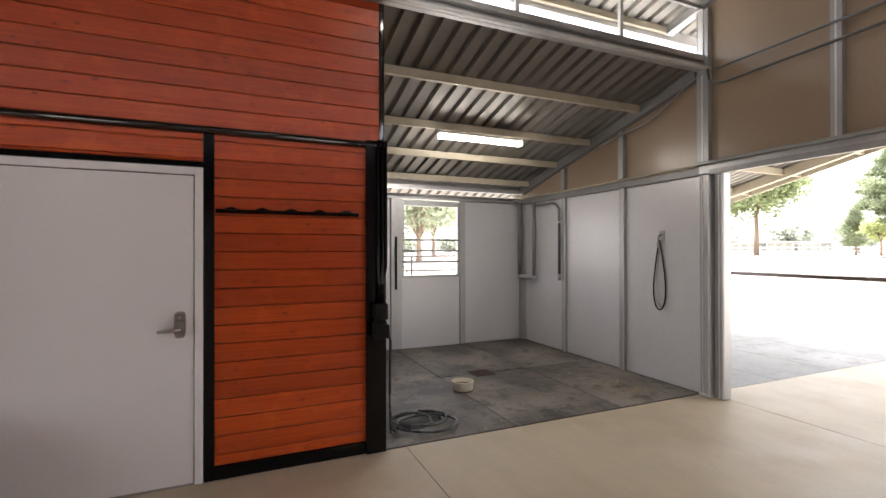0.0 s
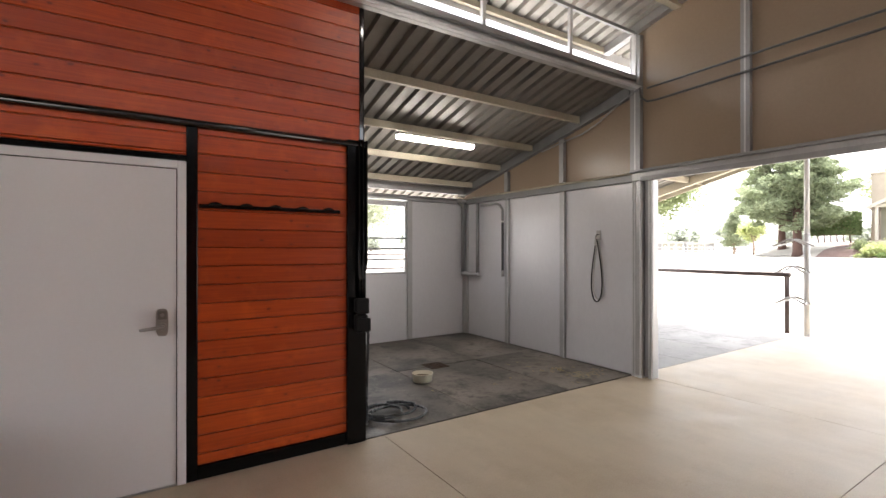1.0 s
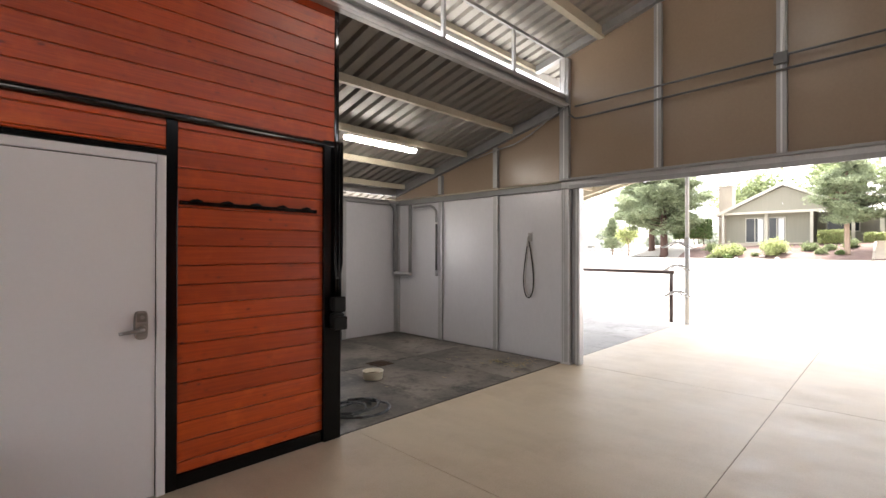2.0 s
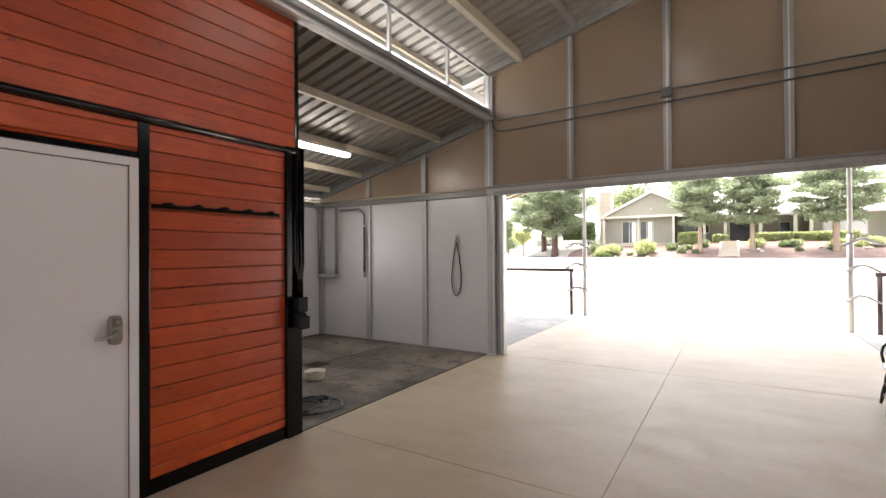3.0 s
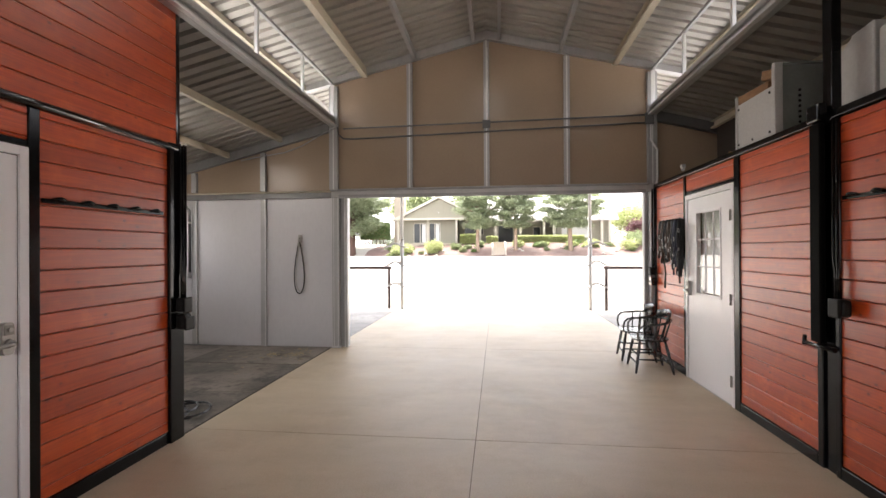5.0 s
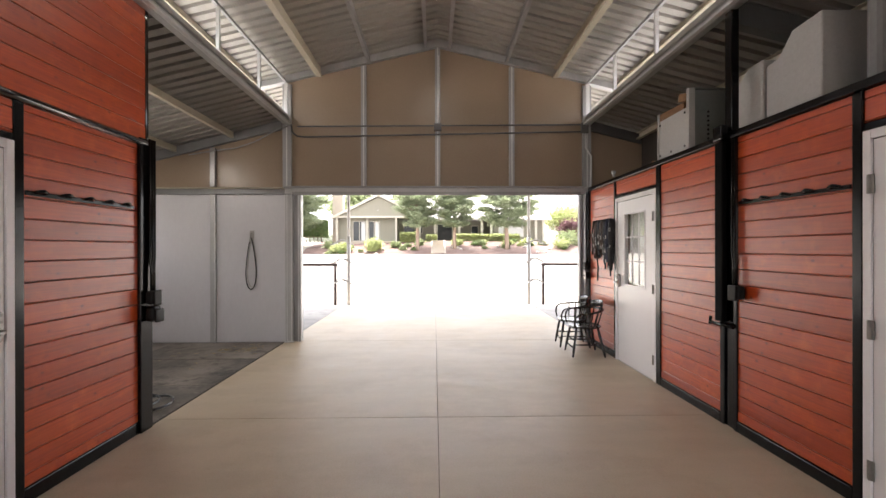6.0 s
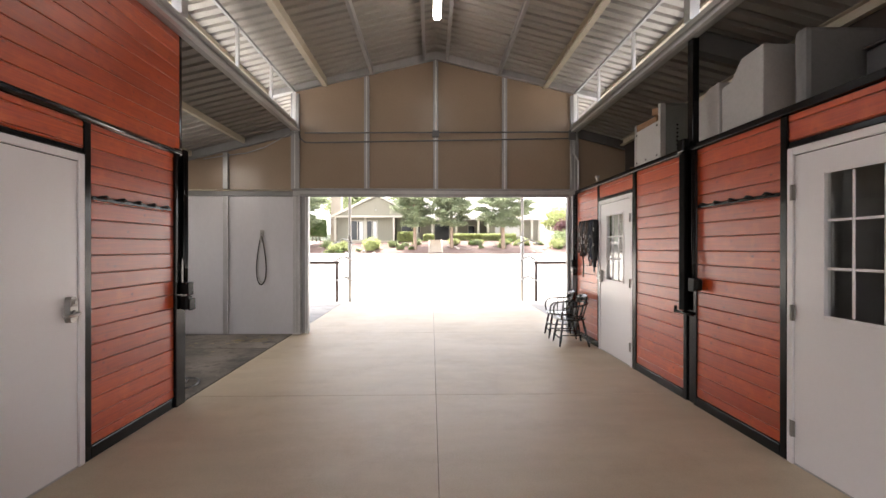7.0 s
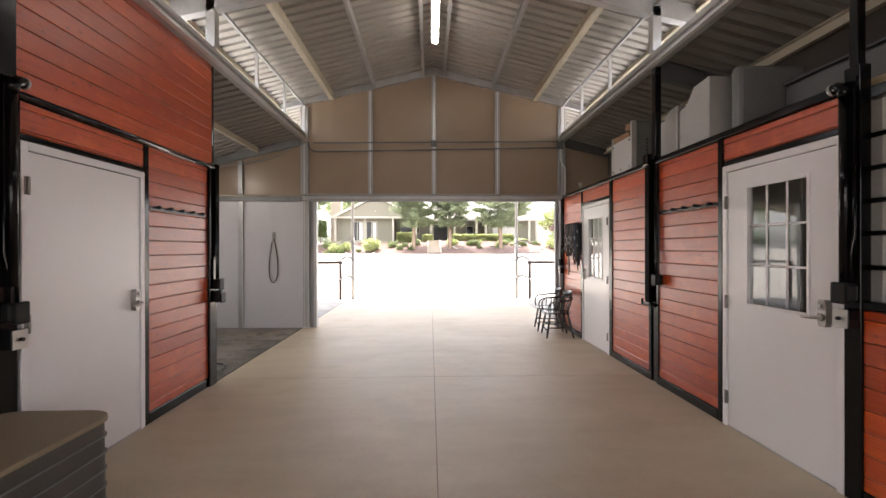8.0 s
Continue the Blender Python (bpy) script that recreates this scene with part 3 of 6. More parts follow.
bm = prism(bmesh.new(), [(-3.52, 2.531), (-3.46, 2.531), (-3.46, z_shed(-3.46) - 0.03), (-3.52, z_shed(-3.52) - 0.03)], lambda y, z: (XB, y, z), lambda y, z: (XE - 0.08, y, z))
setting("wall_loft_back", bm, DARK_BACKING, "near-black sheet added to darken the back of the loft", "wall")
ROOM = surface("pale_room_paint", (0.36, 0.34, 0.31), (0.42, 0.40, 0.37), 1.5, 40, rough=(0.6, 0.8))
setting("room_wall", box(0.5, 0.58, -6.1, YR - 0.125, 0.0, 2.46), ROOM, "plain room partition", "wall")
setting("room_wall_2", box(-4.06, -3.98, -6.1, YR - 0.125, 0.0, 2.46), ROOM, "plain room partition", "wall")
setting("room_wall_3", box(-2.66, -2.58, -6.1, YR - 0.125, 0.0, 2.46), ROOM, "plain room partition", "wall")
setting("room_floor", box(XB, XE, -6.1, YR - 0.105, -0.16, -0.004), CONCRETE, "concrete floor inside the rooms", "floor")

# ---------------------------------------------------------------- roofs


def ribbed(x0, x1, ya, za, yb, zb, under, pitch=0.183):
    """A ribbed steel sheet between two level lines, 4 mm thick, its ribs running down the slope."""
    prof, x = [], x0
    while x < x1:
        prof += [(x, 0.0), (x + 0.112, 0.0), (x + 0.123, 0.052), (x + 0.172, 0.052)]
        x += pitch
    prof.append((x, 0.0))
    verts, faces = [], []
    cnt = len(prof)
    for k, (px_, h) in enumerate(prof):
        for y, z, up in ((ya, za, 0), (yb, zb, 0), (ya, za, 0.004), (yb, zb, 0.004)):
            verts.append((px_, y, z + h + up))
    for k in range(cnt - 1):
        a, b = 4 * k, 4 * k + 4
        faces += [(a, a + 1, b + 1, b), (a + 2, b + 2, b + 3, a + 3), (a, b, b + 2, a + 2), (a + 1, a + 3, b + 3, b + 1)]
    me = bpy.data.meshes.new("ribbed")
    me.from_pydata(verts, [], faces)
    me.materials.append(under)
    me.materials.append(ROOF_TOP)
    for k, f in enumerate(me.polygons):
        f.material_index = 1 if k % 4 == 1 else 0
    return me


XO = 9.0
EAVE = 2.99
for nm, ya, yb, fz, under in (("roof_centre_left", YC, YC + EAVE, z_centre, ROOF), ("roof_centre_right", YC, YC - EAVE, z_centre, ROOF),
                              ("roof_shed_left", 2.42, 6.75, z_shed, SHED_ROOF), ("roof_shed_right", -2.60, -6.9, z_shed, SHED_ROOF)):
    # Sheets run 4.6 m past the rear, unseen, to shade the ground there.
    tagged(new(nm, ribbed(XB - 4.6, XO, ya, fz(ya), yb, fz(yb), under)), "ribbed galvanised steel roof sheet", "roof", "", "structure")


def beam_x(name, y, zt, w, h, material, x0=XB, x1=XE, label="", lip=True):
    """A folded channel along the barn, hung under the roof at zt."""
    t = 0.006
    bm = bx(bmesh.new(), x0, x1, y - w / 2, y - w / 2 + t, zt - h, zt)
    bx(bm, x0, x1, y - w / 2 + t, y + w / 2, zt - h, zt - h + t)
    bx(bm, x0, x1, y - w / 2 + t, y + w / 2, zt - t, zt)
    bx(bm, x0, x1, y + w / 2 - t, y + w / 2, zt - h + t, zt - h + 0.025)
    return tagged(part(name, bm, material), label, "beam", "", "structure")


for y in (3.26, 4.18, 4.95, 5.75):
    beam_x("purlin", y, z_shed(y + 0.03) - 0.002, 0.05, 0.09, CREAM, -0.04, XE, "cream-primed steel purlin under the shed roof")
for y in (-3.4, -4.5, -5.1, -5.92):
    beam_x("purlin", y, z_shed(y - 0.03) - 0.002, 0.06, 0.11, CREAM, XB, XE, "cream-primed steel purlin under the loft roof")
for d, w, h, m in ((1.95, 0.085, 0.13, CREAM), (1.13, 0.05, 0.12, GALV), (0.2, 0.05, 0.12, GALV)):
    for s in (-1, 1):
        y = YC + s * d
        beam_x("purlin", y, z_centre(YC + d + w / 2) - 0.002, w, h, m, XB, XE, "steel purlin under the raised centre roof")
# eave strip of the shed roof
beam_x("eave_beam", 6.02, z_shed(6.06) - 0.003, 0.06, 0.13, GALV, -0.04, XE, "galvanised eave beam over the bay's back wall")


def rafter(nm, x, ya, yb, fz, depth_a, depth_b, material, width=0.10):
    out = [(ya, fz(ya) - 0.012), (yb, fz(yb) - 0.012), (yb, fz(yb) - 0.012 - depth_b), (ya, fz(ya) - 0.012 - depth_a)]
    bm = prism(bmesh.new(), out, lambda y, z: (x - width / 2, y, z), lambda y, z: (x + width / 2, y, z))
    return tagged(part(nm, bm, material), "galvanised steel roof rafter", "rafter", "", "structure")


for x, d in ((XE - 0.02, 0.13), (POST_X, 0.30), (POST_X - 3.66, 0.30), (POST_X - 7.32, 0.30)):
    for s in (1, -1):
        rafter("rafter", x, YC, YC + s * (EAVE - 0.06), z_centre, d, d * 0.7, GALV, 0.11)
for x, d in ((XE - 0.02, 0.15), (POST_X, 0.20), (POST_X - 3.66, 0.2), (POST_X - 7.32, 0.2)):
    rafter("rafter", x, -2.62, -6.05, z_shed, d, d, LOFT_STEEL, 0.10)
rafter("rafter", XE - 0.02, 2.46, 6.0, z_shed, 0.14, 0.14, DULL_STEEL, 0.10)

# eave trim and eave purlin of the raised roof, outside the clerestory
for s in (1, -1):
    y = YC + s * EAVE
    bm = bx(bmesh.new(), XB - 0.5, XO, y - 0.012, y + 0.012, z_centre(y) - 0.115, z_centre(y) + 0.075, 0.004)
    tagged(part("eave_trim", bm, GALV_LIGHT), "pale steel trim along the raised roof's eave", "trim", "", "structure")
    beam_x("eave_purlin", YC + s * (EAVE - 0.05), z_centre(YC + EAVE - 0.03) - 0.003, 0.05, 0.07, CREAM, XB, XE, "cream steel purlin at the raised roof's eave")

# clerestory on both sides
for s, nm in ((1, "clerestory_left"), (-1, "clerestory_right")):
    yc = YC + s * 2.48
    cl = setting(nm, box(XB, XE - 0.02, yc - 0.035, yc + 0.035, 3.56, 3.73, 0.006), GALV, "open clerestory strip with steel mullions", "clerestory")
    part("sill_lip", box(XB, XE - 0.02, yc - s * 0.062 - 0.025, yc - s * 0.062 + 0.025, 3.56, 3.59, 0.004), GALV_LIGHT, cl)
    part("sill_pipe", pipe([(XB, yc - s * 0.055, 3.65), (XE - 0.1, yc - s * 0.055, 3.65)], 0.013), GALV_DARK, cl)
    part("head", box(XB, XE - 0.02, yc - 0.018, yc + 0.018, 4.245, 4.285, 0.003), GALV_DARK, cl)
    for k in range(-8, 3):
        x = 1.22 * k + 1.22
        if abs(x - POST_X) % 3.66 > 0.3:
            part("mullion", box(x - 0.02, x + 0.02, yc - 0.02, yc + 0.02, 3.733, 4.243, 0.003), GALV_LIGHT, cl)
    for x in (POST_X, POST_X - 3.66, POST_X - 7.32):
        part("column", box(x - 0.055, x + 0.055, yc - 0.05, yc + 0.05, 3.733, 4.243, 0.005), GALV, cl)
    part("mullion", box(XE - 0.07, XE - 0.025, yc - 0.03, yc + 0.03, 3.733, 4.243, 0.003), GALV_LIGHT, cl)

# ---------------------------------------------------------------- doors


def lever_set(door, x, z, face, s, turn):
    """Steel lever lock: rounded body with keys, collar and lever; s is the side that it looks to, turn the way the lever points."""
    def flat(u, v, d):
        return (x + u, face + s * d, z + v)
    out = [(0.036 * math.copysign(abs(math.cos(q)) ** 0.45, math.cos(q)), -0.02 + 0.088 * math.copysign(abs(math.sin(q)) ** 0.6, math.sin(q))) for q in [2 * math.pi * k / 28 for k in range(28)]]
    bm = prism(bmesh.new(), out, lambda u, v: flat(u, v, 0.0), lambda u, v: flat(u * 0.93, v + 0.001, 0.040))
    body = part("lock_body", bm, STEEL, door, "brushed steel lock body")
    part("key_pad", box(x - 0.026, x + 0.026, face + s * 0.0405, face + s * 0.045, z + 0.002, z + 0.056, 0.002), HINGE, body)
    part("collar", pipe([flat(0, -0.045, 0.040), flat(0, -0.045, 0.058)], [0.026, 0.022], 16), STEEL, door)
    lev = part("lever", pipe([flat(0, -0.045, 0.05), flat(0, -0.045, 0.074), flat(turn * 0.03, -0.047, 0.080), flat(turn * 0.085, -0.052, 0.078), flat(turn * 0.125, -0.056, 0.070)], [0.013, 0.013, 0.013, 0.011, 0.009], 10), STEEL, door, "brushed steel lever")
    part("thumb_turn", pipe([flat(0, 0.03, 0.045), flat(0, 0.03, 0.056)], 0.012, 14), STEEL, door)
    return lev


def steel_door(name, x0, x1, face, s, top, label, window=None, lever_x=0.0, turn=1, hinge_x=0.0):
    """Frame of three members, leaf with or without a nine-pane window, hinges and lever; face is the frame's aisle side."""
    d = thing(name, ((x0 + x1) / 2, face, 0.0), label, "door", kind="structure")
    w = 0.052
    ya, yb = face, face - s * 0.11
    part("jamb", box(x0, x0 + w, ya, yb, 0.0, top, 0.004), WHITE, d)
    part("jamb", box(x1 - w, x1, ya, yb, 0.0, top, 0.004), WHITE, d)
    part("head", box(x0 + w, x1 - w, ya, yb, top - w, top, 0.004), WHITE, d)
    lf, lb = face - s * 0.012, face - s * 0.056
    a, b, zt = x0 + w + 0.006, x1 - w - 0.006, top - w - 0.006
    if window:
        wx0, wx1, wz0, wz1 = window
        bm = box(a, wx0, lf, lb, 0.012, zt)
        bx(bm, wx1, b, lf, lb, 0.012, zt)
        bx(bm, wx0, wx1, lf, lb, 0.012, wz0)
        bx(bm, wx0, wx1, lf, lb, wz1, zt)
        part("leaf", bm, WHITE, d)
        win = part("window_frame", box(wx0 - 0.018, wx0 + 0.008, lf + s * 0.001, lf + s * 0.008, wz0 - 0.018, wz1 + 0.018, 0.003), WHITE, d)
        part("window_frame", box(wx1 - 0.008, wx1 + 0.018, lf + s * 0.001, lf + s * 0.008, wz0 - 0.018, wz1 + 0.018, 0.003), WHITE, d)
        part("window_frame", box(wx0 + 0.009, wx1 - 0.009, lf + s * 0.001, lf + s * 0.008, wz1 - 0.008, wz1 + 0.018, 0.003), WHITE, d)
        part("window_frame", box(wx0 + 0.009, wx1 - 0.009, lf + s * 0.001, lf + s * 0.008, wz0 - 0.018, wz0 + 0.008, 0.003), WHITE, d)
        for k in (1, 2):
            xm = wx0 + (wx1 - wx0) * k / 3
            part("muntin", box(xm - 0.008, xm + 0.008, lf - s * 0.010, lf - s * 0.0165, wz0 + 0.012, wz1 - 0.012), WHITE, d)
        for i in range(3):
            for k in (1, 2):
                zm = wz0 + (wz1 - wz0) * k / 3
                xa, xb = wx0 + (wx1 - wx0) * i / 3 + 0.012, wx0 + (wx1 - wx0) * (i + 1) / 3 - 0.012
                part("muntin", box(xa, xb, lf - s * 0.010, lf - s * 0.0160, zm - 0.008, zm + 0.008), WHITE, d)
            for k in range(3):
                xa, xb = wx0 + (wx1 - wx0) * i / 3 + 0.011, wx0 + (wx1 - wx0) * (i + 1) / 3 - 0.011
                za, zb = wz0 + (wz1 - wz0) * k / 3 + 0.011, wz0 + (wz1 - wz0) * (k + 1) / 3 - 0.011
                part("pane", box(xa, xb, lf - s * 0.017, lf - s * 0.021, za, zb), GLASS, d).visible_shadow = False
    else:
        part("leaf", box(a, b, lf, lb, 0.012, zt, 0.001), WHITE, d)
    for xa, xb, za, zb in ((x0 + w + 0.0004, x0 + w + 0.0056, 0.012, zt), (x1 - w - 0.0056, x1 - w - 0.0004, 0.012, zt), (x0 + w + 0.0004, x1 - w - 0.0004, zt + 0.0004, top - w - 0.0004)):
        part("seal", box(xa, xb, lf - s * 0.004, lb, za, zb), BLACK_MATT, d)
    lever_set(d, lever_x, 1.117, lf, s, turn)
    for z in (0.25, 1.06, 1.90):
        part("hinge", pipe([(hinge_x, face + s * 0.006, z - 0.055), (hinge_x, face + s * 0.006, z + 0.055)], 0.008, 8), HINGE, d)
        bm = box(hinge_x - 0.022, hinge_x + 0.022, face - s * 0.004, face + s * 0.003, z - 0.055, z + 0.055)
        part("hinge_leaf", bm, HINGE, d)
    part("threshold", box(x0 + w, x1 - w, face - s * 0.10, face - s * 0.01, 0.001, 0.010), GALV, d)
    return d


steel_door("door_1", -2.49, -1.292, YL - 0.006, -1, 2.166, "plain white steel door with a lever lock, shut", None, -1.43, -1, -2.45)
steel_door("door_2", -2.548, -1.368, YR + 0.008, 1, 2.213, "white steel door with a nine-pane window, shut", (-2.268, -1.668, 1.07, 2.0), -2.42, 1, -1.42)
steel_door("door_3", 1.186, 2.357, YR + 0.008, 1, 2.213, "white steel door with a nine-pane window beside the chairs", (1.475, 2.06, 1.055, 1.98), 2.235, -1, 1.24)

CLOTH = surface("dark_brown_curtain", (0.035, 0.026, 0.022), (0.06, 0.046, 0.04), 5, 80, (6, 6, 0.4), (0.7, 0.9))
BLIND = surface("white_blind", (0.76, 0.755, 0.745), (0.82, 0.815, 0.805), 4, 60, (1, 1, 6), (0.5, 0.7))


def hanging(nm, x0, x1, y, z0, z1, fold, waves, material, label, category):
    """A cloth hung behind a door's window, its folds running down."""
    h = thing(nm, ((x0 + x1) / 2, y, z0), label, category)
    k = 12 * waves
    front = [(x0 + (x1 - x0) * i / k, fold * math.sin(2 * math.pi * waves * i / k)) for i in range(k + 1)]
    bm = prism(bmesh.new(), front + [(u, v - 0.004) for u, v in reversed(front)], lambda u, v: (u, y + v, z0), lambda u, v: (u, y + v * 0.8, z1))
    part("cloth", bm, material, h)
    part("rod", pipe([(x0 - 0.02, y, z1 + 0.012), (x1 + 0.02, y, z1 + 0.012)], 0.009, 8), STEEL, h)
    return h


hanging("curtain", -2.31, -2.06, YR - 0.115, 1.0, 2.08, 0.016, 5, CLOTH, "dark brown curtain drawn aside behind the door window", "curtain")
hanging("window_blind", 1.44, 2.10, YR - 0.085, 1.06, 2.07, 0.004, 3, BLIND, "pale blind drawn down behind the door window", "blind")

# ---------------------------------------------------------------- fixtures on the walls


def bridle_rack(x0, x1, z, face, s, label):
    """A flat black bar with five rounded hooks."""
    r = thing("bridle_rack", ((x0 + x1) / 2, face, z), label, "hook rack")
    part("bar", box(x0, x1, face, face + s * 0.012, z - 0.014, z + 0.014, 0.003), BLACK, r)
    for k in range(5):
        x = x0 + (x1 - x0) * (0.1 + 0.2 * k)
        part("hook", pipe([(x - 0.035, face + s * 0.012, z + 0.008), (x - 0.028, face + s * 0.028, z + 0.012), (x, face + s * 0.036, z + 0.018), (x + 0.028, face + s * 0.028, z + 0.012), (x + 0.035, face + s * 0.012, z + 0.008)], 0.012, 8), BLACK, r)
    return r


bridle_rack(-1.215, -0.21, 1.872, BACK_L - 0.0225, -1, "black steel bridle rack with five rounded hooks")
bridle_rack(-1.285, -0.25, 1.903, BACK_R + 0.0225, 1, "black steel bridle rack with five rounded hooks")


def outlet(x, y, z, s, conduit_top, label, silver=False, two=True, runs=(-0.025, 0.03)):
    """Weatherproof outlet boxes on a post with conduits that come down to them."""
    o = thing("outlet_box", (x, y, z), label, "outlet")
    part("upper_box", box(x - 0.052, x + 0.052, y, y + s * 0.07, z + 0.02, z + 0.135, 0.020), BLACK_MATT, o)
    if two:
        part("lower_box", box(x - 0.055, x + 0.055, y, y + s * 0.085, z - 0.125, z + 0.010, 0.026), BLACK_MATT, o)
        part("cover_flap", box(x - 0.062, x + 0.062, y + s * 0.086, y + s * 0.105, z - 0.13, z - 0.02, 0.012), BLACK_MATT, o)
    part("cover_flap", box(x - 0.055, x + 0.055, y + s * 0.071, y + s * 0.088, z + 0.012, z + 0.14, 0.012), BLACK_MATT, o)
    if silver:
        part("cover_plate", box(x - 0.05, x + 0.05, y + s * 0.07, y + s * 0.078, z - 0.13, z - 0.02, 0.003), STEEL, o, "steel cover plate")
        part("switch_knob", pipe([(x, y + s * 0.078, z - 0.075), (x, y + s * 0.095, z - 0.075)], 0.011, 12), BLACK_MATT, o)
        part("lower_box", box(x - 0.05, x + 0.05, y, y + s * 0.069, z - 0.13, z - 0.02, 0.006), BLACK, o)
    for dx in runs:
        part("conduit", pipe([(x + dx, y + s * 0.03, z + 0.10), (x + dx, y + s * 0.03, z + 0.32), (x + dx * 1.6, y + s * 0.022, z + 0.42), (x + dx * 1.6, y + s * 0.022, conduit_top)], 0.011, 8), BLACK, o)
    return o


outlet(-0.06, YL - 0.022, 1.045, -1, 2.46, "black weatherproof outlets with conduits on the corner post", runs=(-0.004, 0.018, 0.036))
outlet(-0.298, YR + 0.007, 1.09, 1, 2.45, "black weatherproof outlet on the middle post", two=False, runs=(0.032, 0.055))
outlet(-2.608, YR + 0.012, 1.17, 1, 2.45, "black outlet box with a steel switch plate on the near post", silver=True, two=False)
outlet(-2.592, YL - 0.011, 1.075, -1, 2.45, "black outlet box with a steel switch plate on the near post", silver=True, two=False)
outlet(3.45, YR + 0.007, 1.17, 1, 2.45, "small outlet box on the corner post", silver=True, two=False)

# rail ends over the near posts
for y, s in ((YL, -1), (YR, 1)):
    e = thing("rail_bracket", (-2.60, y, 2.42), "black capped rail bracket on the near post", "bracket")
    part("sleeve", pipe([(-2.60, y + s * 0.05, 1.3), (-2.60, y + s * 0.05, 2.43)], 0.028, 14), BLACK, e)
    part("elbow", pipe([(-2.60, y + s * 0.05, 2.42), (-2.595, y + s * 0.052, 2.46), (-2.56, y + s * 0.05, 2.49), (-2.52, y + s * 0.045, 2.49)], 0.032, 14), BLACK, e)
    part("cap", pipe([(-2.522, y + s * 0.045, 2.49), (-2.505, y + s * 0.045, 2.49)], 0.036, 14), STEEL, e)
    part("clamp", box(-2.65, -2.58, y, y + s * 0.03, 2.50, 2.53, 0.004), BLACK, e)

# tall black bar hung at the middle post, with its latch
bar = thing("stall_bar", (-0.02, YR + 0.03, 0.86), "black steel bar hung upright on the post, with a latch", "bar")
part("channel", box(-0.112, 0.0, YR + 0.010, YR + 0.052, 0.895, 2.45, 0.010), PITCH_BLACK, bar)
part("latch_pin", pipe([(0.075, YR + 0.04, 0.872), (-0.235, YR + 0.04, 0.872)], 0.016, 10), BLACK, bar)
part("latch_knob", pipe([(0.085, YR + 0.04, 0.855), (0.075, YR + 0.04, 0.925)], 0.014, 10), BLACK, bar)
part("top_cap", box(-0.15, -0.02, YR + 0.020, YR + 0.085, 2.452, 2.58, 0.014), BLACK, bar)

# ---------------------------------------------------------------- lamps


def tube_lamp(x0, x1, y, z, label, tube_mat):
    t = thing("fluorescent_lamp", ((x0 + x1) / 2, y, z), label, "lamp")
    part("housing", box(x0 - 0.01, x1 + 0.01, y - 0.055, y + 0.055, z + 0.045, z + 0.085, 0.012), LAMP_BODY, t)
    bm = bmesh.new()
    prism(bm, [(-0.05, 0.044), (-0.048, 0.018), (-0.03, 0.0), (0.03, 0.0), (0.048, 0.018), (0.05, 0.044)], lambda a, b: (x0, y + a, z + b), lambda a, b: (x1, y + a, z + b))
    part("diffuser", bm, tube_mat, t, "glowing white diffuser")
    for x in (x0 + 0.2, x1 - 0.2):
        part("hanger", pipe([(x, y, z + 0.085), (x, y, z + 0.14)], 0.006, 6), GALV, t)
    return t


tube_lamp(1.19, 2.365, 4.10, 2.985, "lit fluorescent lamp under the bay's purlin", LAMP)
tube_lamp(0.47, 1.69, YC, 4.60, "lit fluorescent lamp under the ridge", LAMP_DIM)

# conduits on the gable
con = thing("conduit_run", (XE - 0.08, YC, 3.5), "two steel conduits with boxes across the gable wall", "conduit")
xc = XE - 0.078
# Near-black steel: the shade under these pipes and boxes is put into their colour.
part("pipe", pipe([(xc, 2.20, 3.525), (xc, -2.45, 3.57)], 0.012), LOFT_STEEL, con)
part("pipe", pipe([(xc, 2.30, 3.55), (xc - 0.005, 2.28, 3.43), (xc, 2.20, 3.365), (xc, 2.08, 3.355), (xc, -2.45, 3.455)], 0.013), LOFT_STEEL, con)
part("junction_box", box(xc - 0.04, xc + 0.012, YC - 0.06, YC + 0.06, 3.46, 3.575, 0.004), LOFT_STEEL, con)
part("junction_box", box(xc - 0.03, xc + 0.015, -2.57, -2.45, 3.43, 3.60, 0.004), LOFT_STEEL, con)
part("pipe", pipe([(xc, YC - 0.02, 3.57), (xc, YC - 0.02, 4.70)], 0.012), GALV_LIGHT, con)
part("pipe", pipe([(xc, -2.49, 3.43), (xc, -2.49, 2.52)], 0.013), GALV, con)
part("pipe", pipe([(xc, -2.53, 3.43), (xc, -2.53, 3.20), (xc, -2.62, 3.05), (xc, -2.62, 2.62), (xc, -2.60, 2.50)], 0.015), GALV_LIGHT, con)
cable = thing("lamp_cable", (XE - 0.08, 3.2, 3.2), "grey cable sagging along the bay rafter", "cable")
part("cord", pipe([(xc, 2.28, 3.56), (xc, 2.55, 3.46), (xc, 2.9, 3.27), (xc, 3.2, 3.17), (xc, 3.6, 3.12), (xc, 3.95, 3.06)], 0.010, 8), GALV_DARK, cable)

# pipework in the bay's corner
pw = thing("water_pipe", (3.4, YB - 0.05, 1.1), "grey plastic pipes down the bay's corner", "pipe")
part("riser", pipe([(3.44, YB - 0.06, 2.46), (3.53, YB - 0.06, 2.42), (3.565, YB - 0.06, 2.33), (3.565, YB - 0.06, 1.15)], 0.032, 12), PVC_DARK, pw)
part("riser", pipe([(XE - 0.08, 5.56, 2.42), (XE - 0.08, 5.56, 1.15)], 0.032, 12), PVC_DARK, pw)
part("elbow", pipe([(3.53, YB - 0.06, 1.13), (XE - 0.085, YB - 0.08, 1.13), (XE - 0.08, 5.53, 1.13)], 0.038, 12), PVC, pw)
